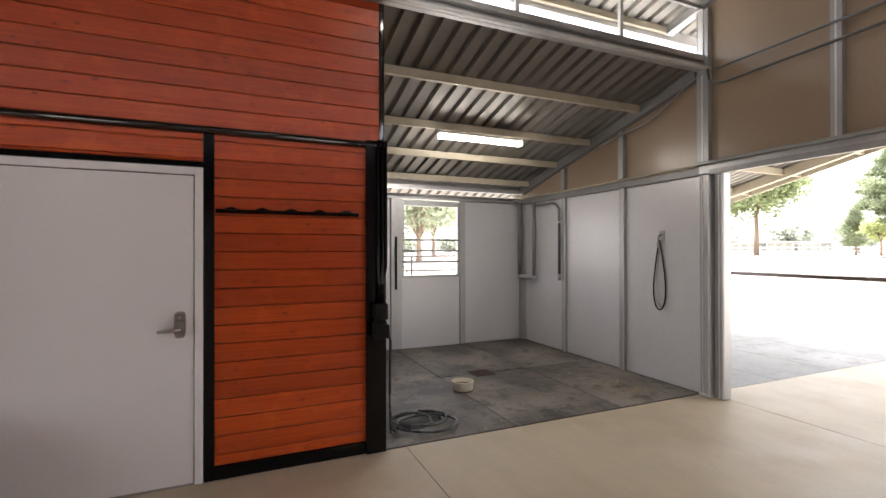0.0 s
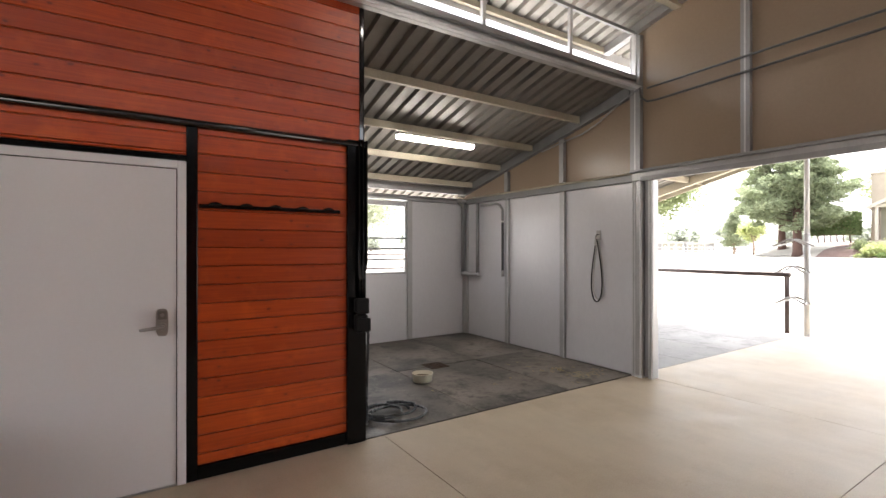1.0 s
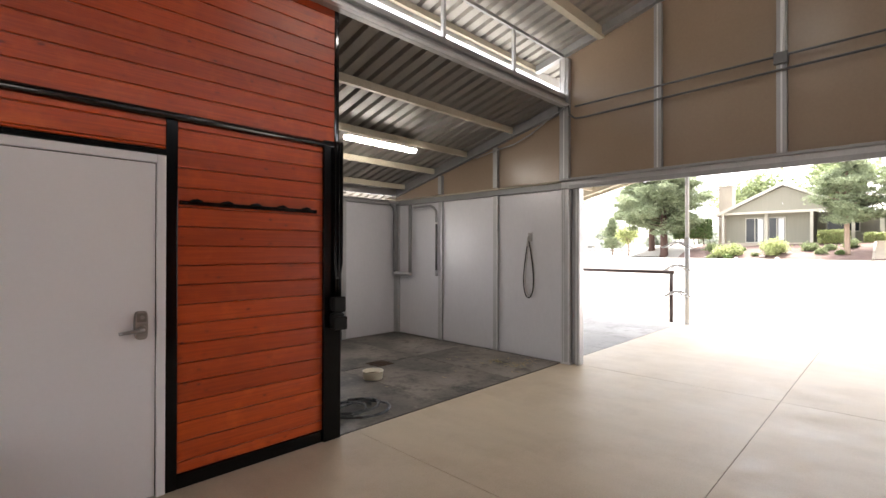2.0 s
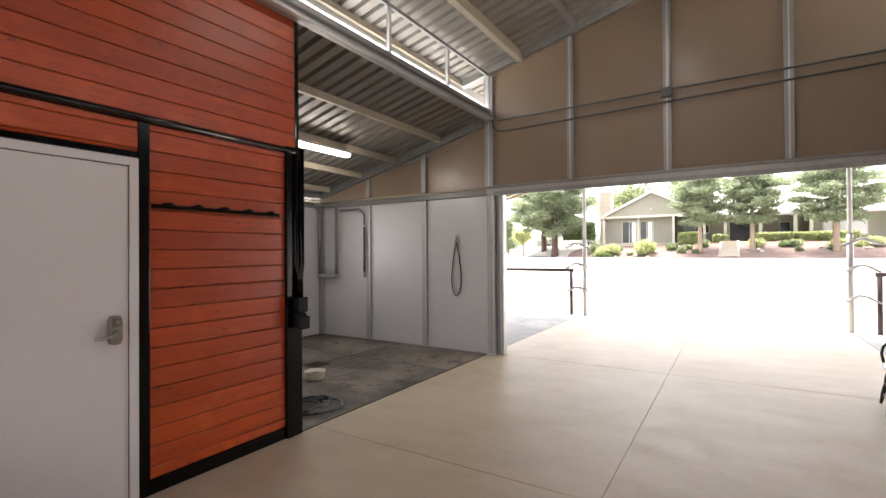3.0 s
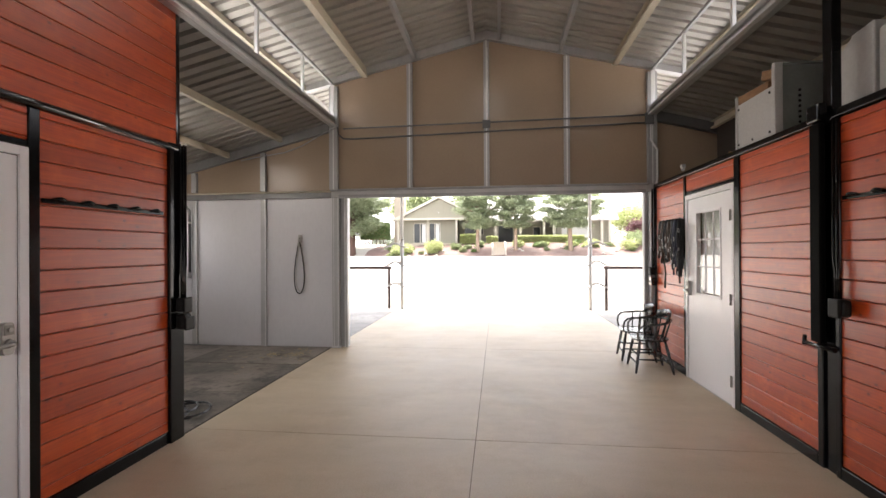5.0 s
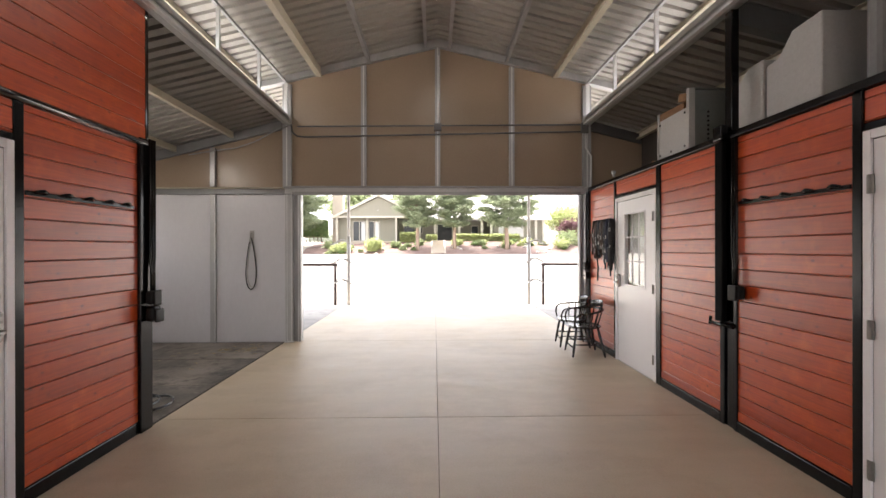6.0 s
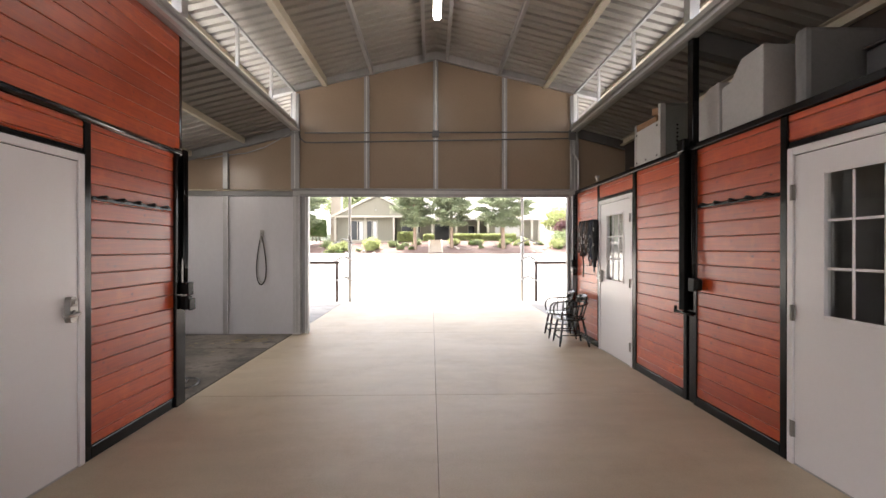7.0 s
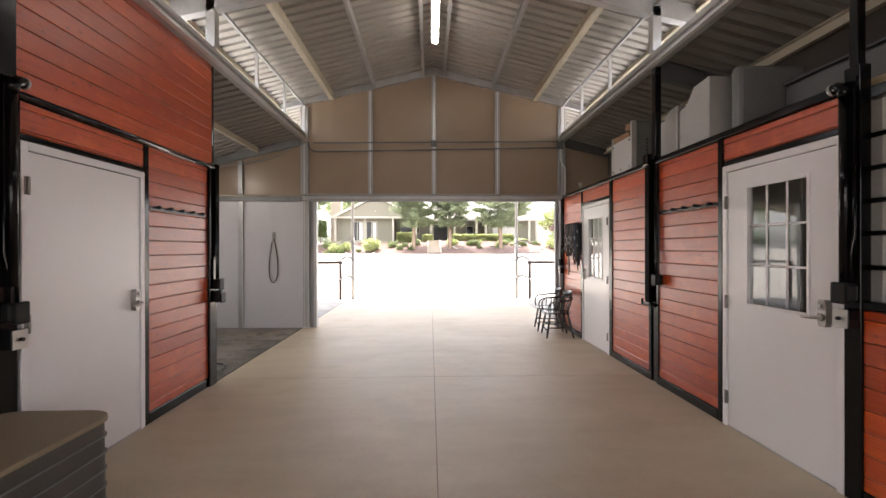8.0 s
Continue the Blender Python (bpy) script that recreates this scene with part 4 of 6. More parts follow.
part("bracket", box(3.40, 3.62, YB - 0.12, YB - 0.01, 2.46, 2.50, 0.006), PVC, pw)
pw2 = thing("hose_pipe", (XE - 0.08, 4.9, 1.1), "dark grey standpipe on the bay wall", "pipe")
part("clip", pipe([(XE - 0.08, 4.865, 2.03), (XE - 0.08, 4.865, 2.06)], 0.027, 10), LAMP_BODY, pw2)
part("riser", pipe([(XE - 0.08, 5.45, 2.36), (XE - 0.08, 5.02, 2.36), (XE - 0.08, 4.94, 2.33), (XE - 0.08, 4.87, 2.25), (XE - 0.08, 4.865, 2.05)], 0.022, 10), PVC_DARK, pw2)
part("handle", pipe([(XE - 0.08, 4.865, 2.05), (XE - 0.08, 4.865, 1.22)], 0.022, 10), HINGE_DARK, pw2)
part("nozzle", pipe([(XE - 0.08, 4.865, 1.22), (XE - 0.08, 4.865, 1.12)], 0.026, 10), PVC, pw2)

# lead rope on its hook
ROPE = surface("pale_grey_cord", (0.40, 0.39, 0.37), (0.52, 0.51, 0.48), 40, 200, rough=(0.6, 0.8))
hk = thing("lead_rope", (XE - 0.02, 3.0, 1.0), "looped black and grey lead rope on a steel hook", "rope")
part("hook_plate", box(XE - 0.012, XE - 0.001, 2.93, 3.0, 1.70, 1.83, 0.003), STEEL, hk)
part("hook", pipe([(XE - 0.01, 2.965, 1.78), (XE - 0.06, 2.965, 1.77), (XE - 0.075, 2.965, 1.72), (XE - 0.05, 2.965, 1.70)], 0.009, 8), STEEL, hk)
loop = []
for k in range(29):
    a = 2 * math.pi * k / 28
    z = 1.29 + 0.42 * math.cos(a)
    w = 0.105 * math.sin(a) * (0.45 + 0.55 * (1.71 - z) / 0.84)
    loop.append((XE - 0.05 + 0.012 * math.sin(2 * a), 2.965 + w, z))
part("rope", pipe(loop[:-1], 0.0085, 8, True), BLACK_MATT, hk)
part("rope", pipe([(x + 0.016, 2.953 + (y - 2.965) * 0.93, 0.905 + (z - 0.87) * 0.955) for x, y, z in loop[:-1]], 0.0082, 8, True), ROPE, hk)
part("knot", pipe([(XE - 0.07, 2.965, 1.70), (XE - 0.065, 2.975, 1.66), (XE - 0.06, 2.958, 1.62)], [0.012, 0.018, 0.010], 8), ROPE, hk)

# ---------------------------------------------------------------- things in the bay
HOSE = surface("dark_grey_hose", (0.035, 0.04, 0.042), (0.07, 0.076, 0.08), 6, 60, rough=(0.22, 0.34))
hose = thing("garden_hose", (0.42, 2.86, 0.0), "coiled dark garden hose on the bay floor", "hose")
pts = []
for k in range(78):
    a = 2 * math.pi * k / 24
    q = k / 24
    r = 0.205 + 0.055 * math.sin(q * 2.3) + 0.022 * math.sin(k * 0.37)
    pts.append((0.44 + 0.045 * math.sin(q * 1.9) + 1.12 * r * math.cos(a), 2.83 + 0.04 * math.cos(q * 2.7) + 0.95 * r * math.sin(a), 0.012 + 0.013 * q + 0.008 * math.sin(k * 0.5) ** 2))
part("coil", pipe(pts, 0.0125, 8), HOSE, hose)
part("lead", pipe([(0.22, 2.84, 0.014), (0.15, 2.70, 0.014), (0.11, 2.62, 0.06), (0.085, 2.57, 0.3), (0.075, 2.53, 0.6), (0.07, 2.50, 0.85), (0.03, 2.47, 0.99)], 0.012, 8), HOSE, hose)

CERAMIC = surface("cream_plastic", (0.62, 0.57, 0.44), (0.70, 0.65, 0.52), 6, 60, rough=(0.3, 0.45))
bowl = thing("feed_bowl", (1.285, 3.645, 0.0), "round cream feed bowl on the rubber mat", "bowl")
part("dish", lathe([(0.108, 0.0), (0.116, 0.008), (0.124, 0.092), (0.130, 0.100), (0.121, 0.101), (0.112, 0.03), (0.02, 0.022)], 28, (1.285, 3.645, 0.0)), CERAMIC, bowl)
FEED = surface("brown_feed", (0.10, 0.07, 0.035), (0.22, 0.16, 0.08), 30, 150, rough=(0.8, 0.9))
part("feed", lathe([(0.110, 0.045), (0.114, 0.056), (0.06, 0.066), (0.005, 0.068)], 20, (1.285, 3.645, 0.0)), FEED, bowl)
RUST = surface("rusty_iron", (0.045, 0.027, 0.018), (0.10, 0.058, 0.034), 12, 80, rough=(0.6, 0.8), metal=0.3)
drain = thing("floor_drain", (1.82, 4.2, 0.0), "square rusty drain grate in the bay floor", "drain")
part("frame", box(1.68, 1.96, 4.06, 4.34, -0.004, 0.003, 0.002), RUST, drain)
for k in range(7):
    part("slat", box(1.70 + 0.036 * k, 1.72 + 0.036 * k, 4.08, 4.32, 0.0035, 0.009), RUST, drain)

rng = random.Random(17)
bm = bmesh.new()
for cx, cy, sx, sy, cnt in ((3.15, 2.80, 0.16, 0.09, 55), (3.08, 3.14, 0.10, 0.06, 26), (2.45, 3.1, 0.5, 0.4, 18)):
    for k in range(cnt):
        x, y, a, ln = rng.gauss(cx, sx), rng.gauss(cy, sy), rng.uniform(0, 3.14), rng.uniform(0.012, 0.035)
        dx, dy = ln * math.cos(a), ln * math.sin(a)
        tube(bm, [(x - dx, y - dy, -0.002), (x + dx, y + dy, 0.001 + 0.004 * rng.random())], 0.0026, 4)
STRAW = surface("dry_straw", (0.42, 0.34, 0.19), (0.56, 0.47, 0.29), 20, 90, rough=(0.7, 0.9))
tagged(part("hay_scraps", bm, STRAW), "pale scraps of hay scattered on the rubber mats", "hay", "", "stuff")

# ---------------------------------------------------------------- chairs
CHAIR = surface("black_lacquer", (0.008, 0.008, 0.008), (0.02, 0.018, 0.017), 8, 80, rough=(0.18, 0.32), relief=0.04)


def captain_chair(label):
    """Low-backed armchair: saddled seat, splayed turned legs, stretchers, spindles, bow arms and crest."""
    c = thing("armchair", (0, 0, 0), label, "chair", "chairs by the wall")
    bm = bmesh.new()
    seat = [(0.235 * math.copysign(abs(math.cos(a)) ** 0.7, math.cos(a)), 0.225 * math.copysign(abs(math.sin(a)) ** 0.8, math.sin(a))) for a in [2 * math.pi * k / 28 for k in range(28)]]
    prism(bm, seat, lambda x, y: (x * 0.94, y * 0.94, 0.425), lambda x, y: (x, y, 0.448))
    top = [f for f in bm.faces if f.calc_center_median().z > 0.447]
    r = bmesh.ops.inset_region(bm, faces=top, thickness=0.035)
    bmesh.ops.translate(bm, verts=list({v for f in top for v in f.verts}), vec=(0, 0, -0.010))
    part("seat", bm, CHAIR, c)
    feet = []
    for sx in (-1, 1):
        for sy in (-1, 1):
            a, b = Vector((sx * 0.16, sy * 0.15, 0.43)), Vector((sx * 0.225, sy * (0.215 if sy > 0 else 0.235), 0.0))
            rad = [0.014, 0.017, 0.021, 0.015, 0.021, 0.017, 0.012]
            part("leg", pipe([a.lerp(b, k / 6) for k in range(7)], rad, 10), CHAIR, c)
            feet.append((a, b))

    def on(i, k):
        return feet[i][0].lerp(feet[i][1], k)
    for i, j, k in ((0, 1, 0.58), (2, 3, 0.58), (0, 2, 0.70), (1, 3, 0.70), (1, 3, 0.45)):
        part("stretcher", pipe([on(i, k), on(i, k).lerp(on(j, k), 0.5), on(j, k)], [0.009, 0.013, 0.009], 8), CHAIR, c)
    bow = []
    for k in range(17):
        a = math.pi * (-0.04 + 1.08 * k / 16)
        bow.append((0.30 * math.cos(a), 0.0 - 0.255 * math.sin(a), 0.665 + 0.035 * max(0, math.sin(a)) - 0.02 * max(0, -math.sin(a))))
    tail = [(0.296, 0.095, 0.660), (0.292, 0.150, 0.642), (0.280, 0.188, 0.600), (0.258, 0.202, 0.530), (0.222, 0.190, 0.440)]
    full = [(x, y, z) for x, y, z in tail[::-1]] + bow + [(-x, y, z) for x, y, z in tail]
    part("arm_bow", pipe(full, [0.014] * 5 + [0.017] + [0.019] * 15 + [0.017] + [0.014] * 5, 10, flat=0.85), CHAIR, c)
    crest = [(p[0] * 0.98, p[1] * 1.02, p[2] + 0.065 + 0.025 * math.sin(math.pi * k / 8)) for k, p in enumerate(bow[4:13])]
    bm = bmesh.new()
    rows = [[bm.verts.new((p[0] * s, (p[1] + 0.03) * s - 0.03, p[2] + dz)) for p in crest] for s, dz in ((1.0, -0.06), (1.02, 0.045), (0.95, 0.045), (0.94, -0.06))]
    for i in range(4):
        A, B = rows[i], rows[(i + 1) % 4]
        for k in range(len(A) - 1):
            f = bm.faces.new((A[k], A[k + 1], B[k + 1], B[k]))
            f.smooth = i in (0, 2)
    bm.faces.new([r_[0] for r_ in rows]), bm.faces.new([r_[-1] for r_ in rows][::-1])
    bmesh.ops.recalc_face_normals(bm, faces=bm.faces)
    part("crest", bm, CHAIR, c)
    for k in range(1, 16, 2):
        p = bow[k]
        a = Vector((p[0] * 0.74, (p[1] + 0.02) * 0.80 + 0.0, 0.44))
        b = Vector((p[0], p[1], p[2]))
        part("spindle", pipe([a, a.lerp(b, 0.5), b], [0.008, 0.011, 0.007], 8), CHAIR, c)
    return c


chair_a = captain_chair("black wooden captain's armchair with spindles by the red wall")
for leg_or_rail in chair_a.children:
    leg_or_rail.data.transform(Matrix.Diagonal((1.08, 1.0, 0.94, 1.0)))
chair_a.matrix_basis = pose(2.67, -2.20, 0, 0, 0, -3)
chair_b = copy_thing(chair_a, pose(3.31, -2.21, 0, 0, 0, -6))

# ---------------------------------------------------------------- halters on the wall
LEATHER = surface("brown_leather", (0.035, 0.018, 0.011), (0.08, 0.04, 0.022), 8, 90, rough=(0.4, 0.6))
NYLON = surface("black_webbing", (0.008, 0.008, 0.010), (0.022, 0.022, 0.026), 10, 150, rough=(0.5, 0.7))
NAVY = surface("navy_webbing", (0.010, 0.013, 0.03), (0.02, 0.026, 0.055), 10, 150, rough=(0.5, 0.7))
hooks = thing("halter_hooks", (2.68, BACK_R + 0.023, 1.93), "black hook strip holding the halters", "hook rack")
part("bar", box(2.33, 3.10, BACK_R + 0.0225, BACK_R + 0.033, 1.915, 1.945, 0.003), BLACK, hooks)
rng = random.Random(5)
for k in range(7):
    x = 2.38 + 0.11 * k
    part("hook", pipe([(x, BACK_R + 0.033, 1.93), (x, BACK_R + 0.085, 1.925), (x, BACK_R + 0.10, 1.955)], 0.007, 6), BLACK, hooks)
    mtl = (NYLON, NAVY, NYLON, LEATHER, NYLON, LEATHER, LEATHER)[k]
    word = ("black webbing", "navy webbing", "black webbing", "brown leather", "black webbing", "brown leather", "dark brown leather")[k]
    h = thing("halter", (x, BACK_R + 0.08, 1.93), word + " halter hanging from a hook on the wall", "halter", "halters on the hooks")
    drop = (0.72, 0.62, 0.66, 0.50, 0.55, 0.58, 0.52)[k]

    def strap(nm, wid, zt, ln, off, rad=0.013, m2=None):
        lean, pts2 = rng.uniform(-0.05, 0.05), []
        for j in range(20):
            a = 2 * math.pi * j / 20
            dn = (1 - math.cos(a)) / 2
            pts2.append((x + wid * math.sin(a) * (0.35 + 0.65 * dn) + lean * dn + 0.008 * math.sin(3 * a + off), BACK_R + 0.075 + off * 0.014 + 0.015 * math.sin(2 * a), zt - ln * dn))
        part(nm, pipe(pts2, rad, 6, True, 0.35), m2 or mtl, h)
    strap("crown_strap", 0.022, 1.945, drop, 0.0, 0.015)
    strap("cheek_strap", 0.03, 1.94, drop * rng.uniform(0.6, 0.8), 1.0, 0.015)
    strap("cheek_strap", 0.018, 1.945, drop * rng.uniform(0.8, 1.0), 1.8, 0.014)
    strap("noseband", 0.045, 1.935 - drop * 0.55, drop * 0.40, 2.2, 0.015)
    strap("throat_strap", 0.02, 1.94, drop * rng.uniform(0.85, 1.1), -1.0, 0.012)
    for bz in (rng.uniform(1.66, 1.80), rng.uniform(1.45, 1.62), 1.935 - drop * rng.uniform(0.75, 0.95)):
        bu, br = rng.uniform(-0.035, 0.035), rng.uniform(0.016, 0.026)
        part("buckle", pipe([(x + bu + br * math.cos(a), BACK_R + 0.118, bz + br * 1.2 * math.sin(a)) for a in [2 * math.pi * q / 10 for q in range(10)]], 0.0045, 6, True), STEEL, h)
    knot = x + rng.uniform(-0.03, 0.03)
    part("loose_end", pipe([(knot, BACK_R + 0.11, 1.90), (knot + 0.02, BACK_R + 0.125, 1.72), (knot - 0.015, BACK_R + 0.12, 1.55), (knot + rng.uniform(-0.05, 0.05), BACK_R + 0.11, 1.90 - drop * rng.uniform(0.7, 1.08))], 0.012, 6, False, 0.4), mtl, h)
lead = thing("lead_strap", (2.92, BACK_R + 0.08, 1.5), "long brown leather strap hanging below the halters", "strap")
part("strap", pipe([(2.95, BACK_R + 0.09, 1.92), (2.93, BACK_R + 0.10, 1.5), (2.90, BACK_R + 0.085, 1.25), (2.91, BACK_R + 0.09, 1.04)], 0.013, 6, False, 0.35), LEATHER, lead)

# ---------------------------------------------------------------- stored things on the loft
PALE_PLASTIC = surface("pale_grey_plastic", (0.40, 0.39, 0.375), (0.47, 0.46, 0.445), 2, 40, rough=(0.4, 0.55), relief=0.06)
DIM_PLASTIC = surface("grey_plastic", (0.149, 0.149, 0.149), (0.192, 0.192, 0.192), 2, 40, rough=(0.45, 0.6), relief=0.06)
GREEN_GREY = surface("dull_green_grey_enamel", (0.15, 0.165, 0.155), (0.20, 0.215, 0.20), 2, 40, rough=(0.45, 0.6))
CARD = surface("brown_cardboard", (0.26, 0.15, 0.07), (0.34, 0.21, 0.11), 5, 60, rough=(0.7, 0.85))
LZ = 2.531
cab = thing("metal_cabinet", (1.0, -2.85, LZ), "pale grey metal cabinet on its side with scrap wood on it", "cabinet")
part("body", box(0.725, 1.33, -3.05, -2.655, LZ, 3.0, 0.008), PALE_PLASTIC, cab)
part("flange", box(1.332, 1.36, -3.07, -2.645, LZ, 3.09, 0.005), PALE_PLASTIC, cab)
part("side_panel", box(0.69, 0.72, -3.10, -2.71, LZ, 3.16, 0.003), GREEN_GREY, cab, "dull green-grey side panel")
part("side_frame", box(0.672, 0.722, -2.708, -2.64, LZ, 3.18, 0.006), PALE_PLASTIC, cab)
part("side_frame", box(0.672, 0.722, -3.16, -3.102, LZ, 3.16, 0.006), GREEN_GREY, cab)
part("side_frame", box(0.672, 0.722, -3.10, -2.71, 3.162, 3.18, 0.004), GREEN_GREY, cab)
for k in range(7):
    part("vent_slot", pipe([(0.6895, -2.85, 2.66 + 0.046 * k), (0.683, -2.85, 2.66 + 0.046 * k)], 0.012, 8), BLACK_MATT, cab)
for x, z in ((1.30, 2.6), (0.77, 2.6), (0.77, 2.95), (1.30, 2.95), (1.05, 2.6)):
    part("screw", pipe([(x, -2.654, z), (x, -2.647, z)], 0.012, 8), BLACK_MATT, cab)
SCRAP = surface("rough_brown_timber", (0.15, 0.075, 0.035), (0.30, 0.17, 0.085), 6, 60, (1, 6, 6), (0.7, 0.85), relief=0.3)
for x, y, z, ln, hh, ww, rz, ry in ((1.10, -2.72, 3.001, 0.46, 0.085, 0.09, 4, 0), (1.02, -2.86, 3.001, 0.52, 0.11, 0.10, -8, 0), (0.84, -2.74, 3.09, 0.20, 0.085, 0.09, 28, -5)):
    w = thing("wood_offcut", (x, y, z), "rough brown timber offcut lying on the cabinet", "board", "offcuts on the cabinet")
    part("board", box(x - ln / 2, x + ln / 2, y - ww / 2, y + ww / 2, z, z + hh, 0.004), SCRAP, w)
    w.rotation_euler = (0, radians(ry), radians(rz))
lean = thing("wood_offcut", (1.42, -2.78, LZ), "thin pale board leaning out beside the cabinet", "board", "offcuts on the cabinet")
part("board", box(1.36, 1.66, -2.82, -2.76, LZ + 0.001, LZ + 0.02, 0.003), CARD, lean)
lean.rotation_euler = (0, radians(-14), radians(12))


def bin_with_notch(nm, x0, x1, y0, y1, z1, notch, label, m):
    b = thing(nm, ((x0 + x1) / 2, (y0 + y1) / 2, LZ), label, "container", "containers on the loft")
    out = [(x0, LZ), (x1, LZ), (x1, z1 - notch), (x1 - (x1 - x0) * 0.25, z1 - notch * 0.9), (x1 - (x1 - x0) * 0.5, z1 - 0.02), (x0, z1)]
    bm = prism(bmesh.new(), out, lambda x, z: (x, y0, z), lambda x, z: (x, y1, z))
    bmesh.ops.bevel(bm, geom=list(bm.edges), offset=0.012, segments=2, profile=0.5, affect="EDGES")
    part("shell", bm, m, b)
    return b


bin_with_notch("storage_bin", -0.26, 0.11, -3.05, -2.74, 3.09, 0.10, "pale grey plastic bin standing on the loft", PALE_PLASTIC)
bin_with_notch("storage_bin", -0.85, -0.30, -3.10, -2.74, 3.20, 0.19, "tall pale grey plastic bin with a stepped top on the loft", PALE_PLASTIC)
big = thing("storage_tub", (-1.4, -2.9, LZ), "large grey plastic tub with rounded edges on the loft", "container", "containers on the loft")
part("shell", box(-1.29, -1.165, -3.36, -2.74, LZ, 3.14, 0.04), DIM_PLASTIC, big)
pale = thing("storage_tub", (-2.98, -2.82, LZ), "grey tub with a white lid at the loft's edge", "container", "containers on the loft")
part("shell", box(-3.2, -2.76, -2.98, -2.68, LZ, 2.64, 0.02), DIM_PLASTIC, pale)
part("lid", box(-3.22, -2.74, -3.0, -2.66, 2.642, 2.74, 0.015), WHITE, pale, "white lid")
low = thing("storage_tub", (-1.95, -3.24, LZ), "low dark plastic tub at the back of the loft", "container", "containers on the loft")
part("shell", box(-2.45, -1.42, -3.43, -3.05, LZ, 2.90, 0.03), HINGE_DARK, low)
part("lid", box(-2.46, -1.41, -3.44, -3.04, 2.902, 2.922, 0.008), HINGE_DARK, low)
box_c = thing("cardboard_box", (-0.42, -3.2, LZ), "brown cardboard box behind the bins", "box")
part("carton", box(-0.50, -0.15, -3.44, -3.12, LZ, 3.05, 0.004), CARD, box_c)
part("flap", box(-0.50, -0.15, -3.118, -3.108, 3.0, 3.14, 0.002), CARD, box_c)
sw = thing("camera_mount", (2.39, YR, 2.531), "small grey sensor on the top rail", "sensor")
part("stem", box(2.375, 2.405, YR, YR + 0.03, 2.531, 2.57, 0.003), PVC, sw)
part("head", box(2.365, 2.415, YR - 0.01, YR + 0.04, 2.571, 2.61, 0.006), PVC, sw)

# ---------------------------------------------------------------- mounting block by the door
BLOCK = surface("dark_brown_plastic", (0.050, 0.045, 0.040), (0.085, 0.076, 0.066), 4, 60, rough=(0.5, 0.65))
BLOCK_TOP = surface("dusty_plastic_top", (0.20, 0.16, 0.10), (0.29, 0.235, 0.155), 3, 50, rough=(0.5, 0.7))


def rounded(x0, x1, y0, y1, r, n_=6):
    out = []
    for cx, cy, a0 in ((x1 - r, y1 - r, 0), (x0 + r, y1 - r, 90), (x0 + r, y0 + r, 180), (x1 - r, y0 + r, 270)):
        for k in range(n_ + 1):
            a = radians(a0 + 90 * k / n_)
            out.append((cx + r * math.cos(a), cy + r * math.sin(a)))
    return out


blk = thing("mounting_block", (-3.1, 2.03, 0.0), "dark ribbed plastic mounting block with a dusty tan top", "block")
out = rounded(-3.66, -2.70, 1.73, 2.34, 0.10)
bm = prism(bmesh.new(), out, lambda x, y: (x, y, 0.0), lambda x, y: (-3.165 + (x + 3.165) * 0.99, 2.035 + (y - 2.035) * 0.98, 0.597))
part("body", bm, BLOCK, blk)
for k in range(6):
    z = 0.06 + 0.09 * k
    out2 = rounded(-3.664, -2.696, 1.726, 2.344, 0.102)
    part("rib", prism(bmesh.new(), out2, lambda x, y: (x, y, z), lambda x, y: (x, y, z + 0.007)), DIM_PLASTIC, blk)
out3 = rounded(-3.68, -2.68, 1.71, 2.36, 0.15, 10)
bm = prism(bmesh.new(), out3, lambda x, y: (x, y, 0.598), lambda x, y: (x, y, 0.622))
bmesh.ops.bevel(bm, geom=[e for e in bm.edges if all(v.co.z > 0.61 for v in e.verts)], offset=0.008, segments=2, profile=0.5, affect="EDGES")
part("top", bm, BLOCK_TOP, blk, "dusty tan top")

# ---------------------------------------------------------------- outside: posts, racks and rails
WHITE_STEEL = surface("white_enamelled_steel", (0.66, 0.67, 0.69), (0.75, 0.76, 0.78), 6, 60, rough=(0.3, 0.45), metal=0.2)
POLE = galvanised("pale_galvanised_pole", 0.50, 0.2)
RACK = galvanised("pale_wire_rack", 0.42, 0.15)
BROWN_STEEL = surface("brown_painted_pipe", (0.030, 0.018, 0.017), (0.055, 0.032, 0.028), 6, 60, rough=(0.4, 0.6))


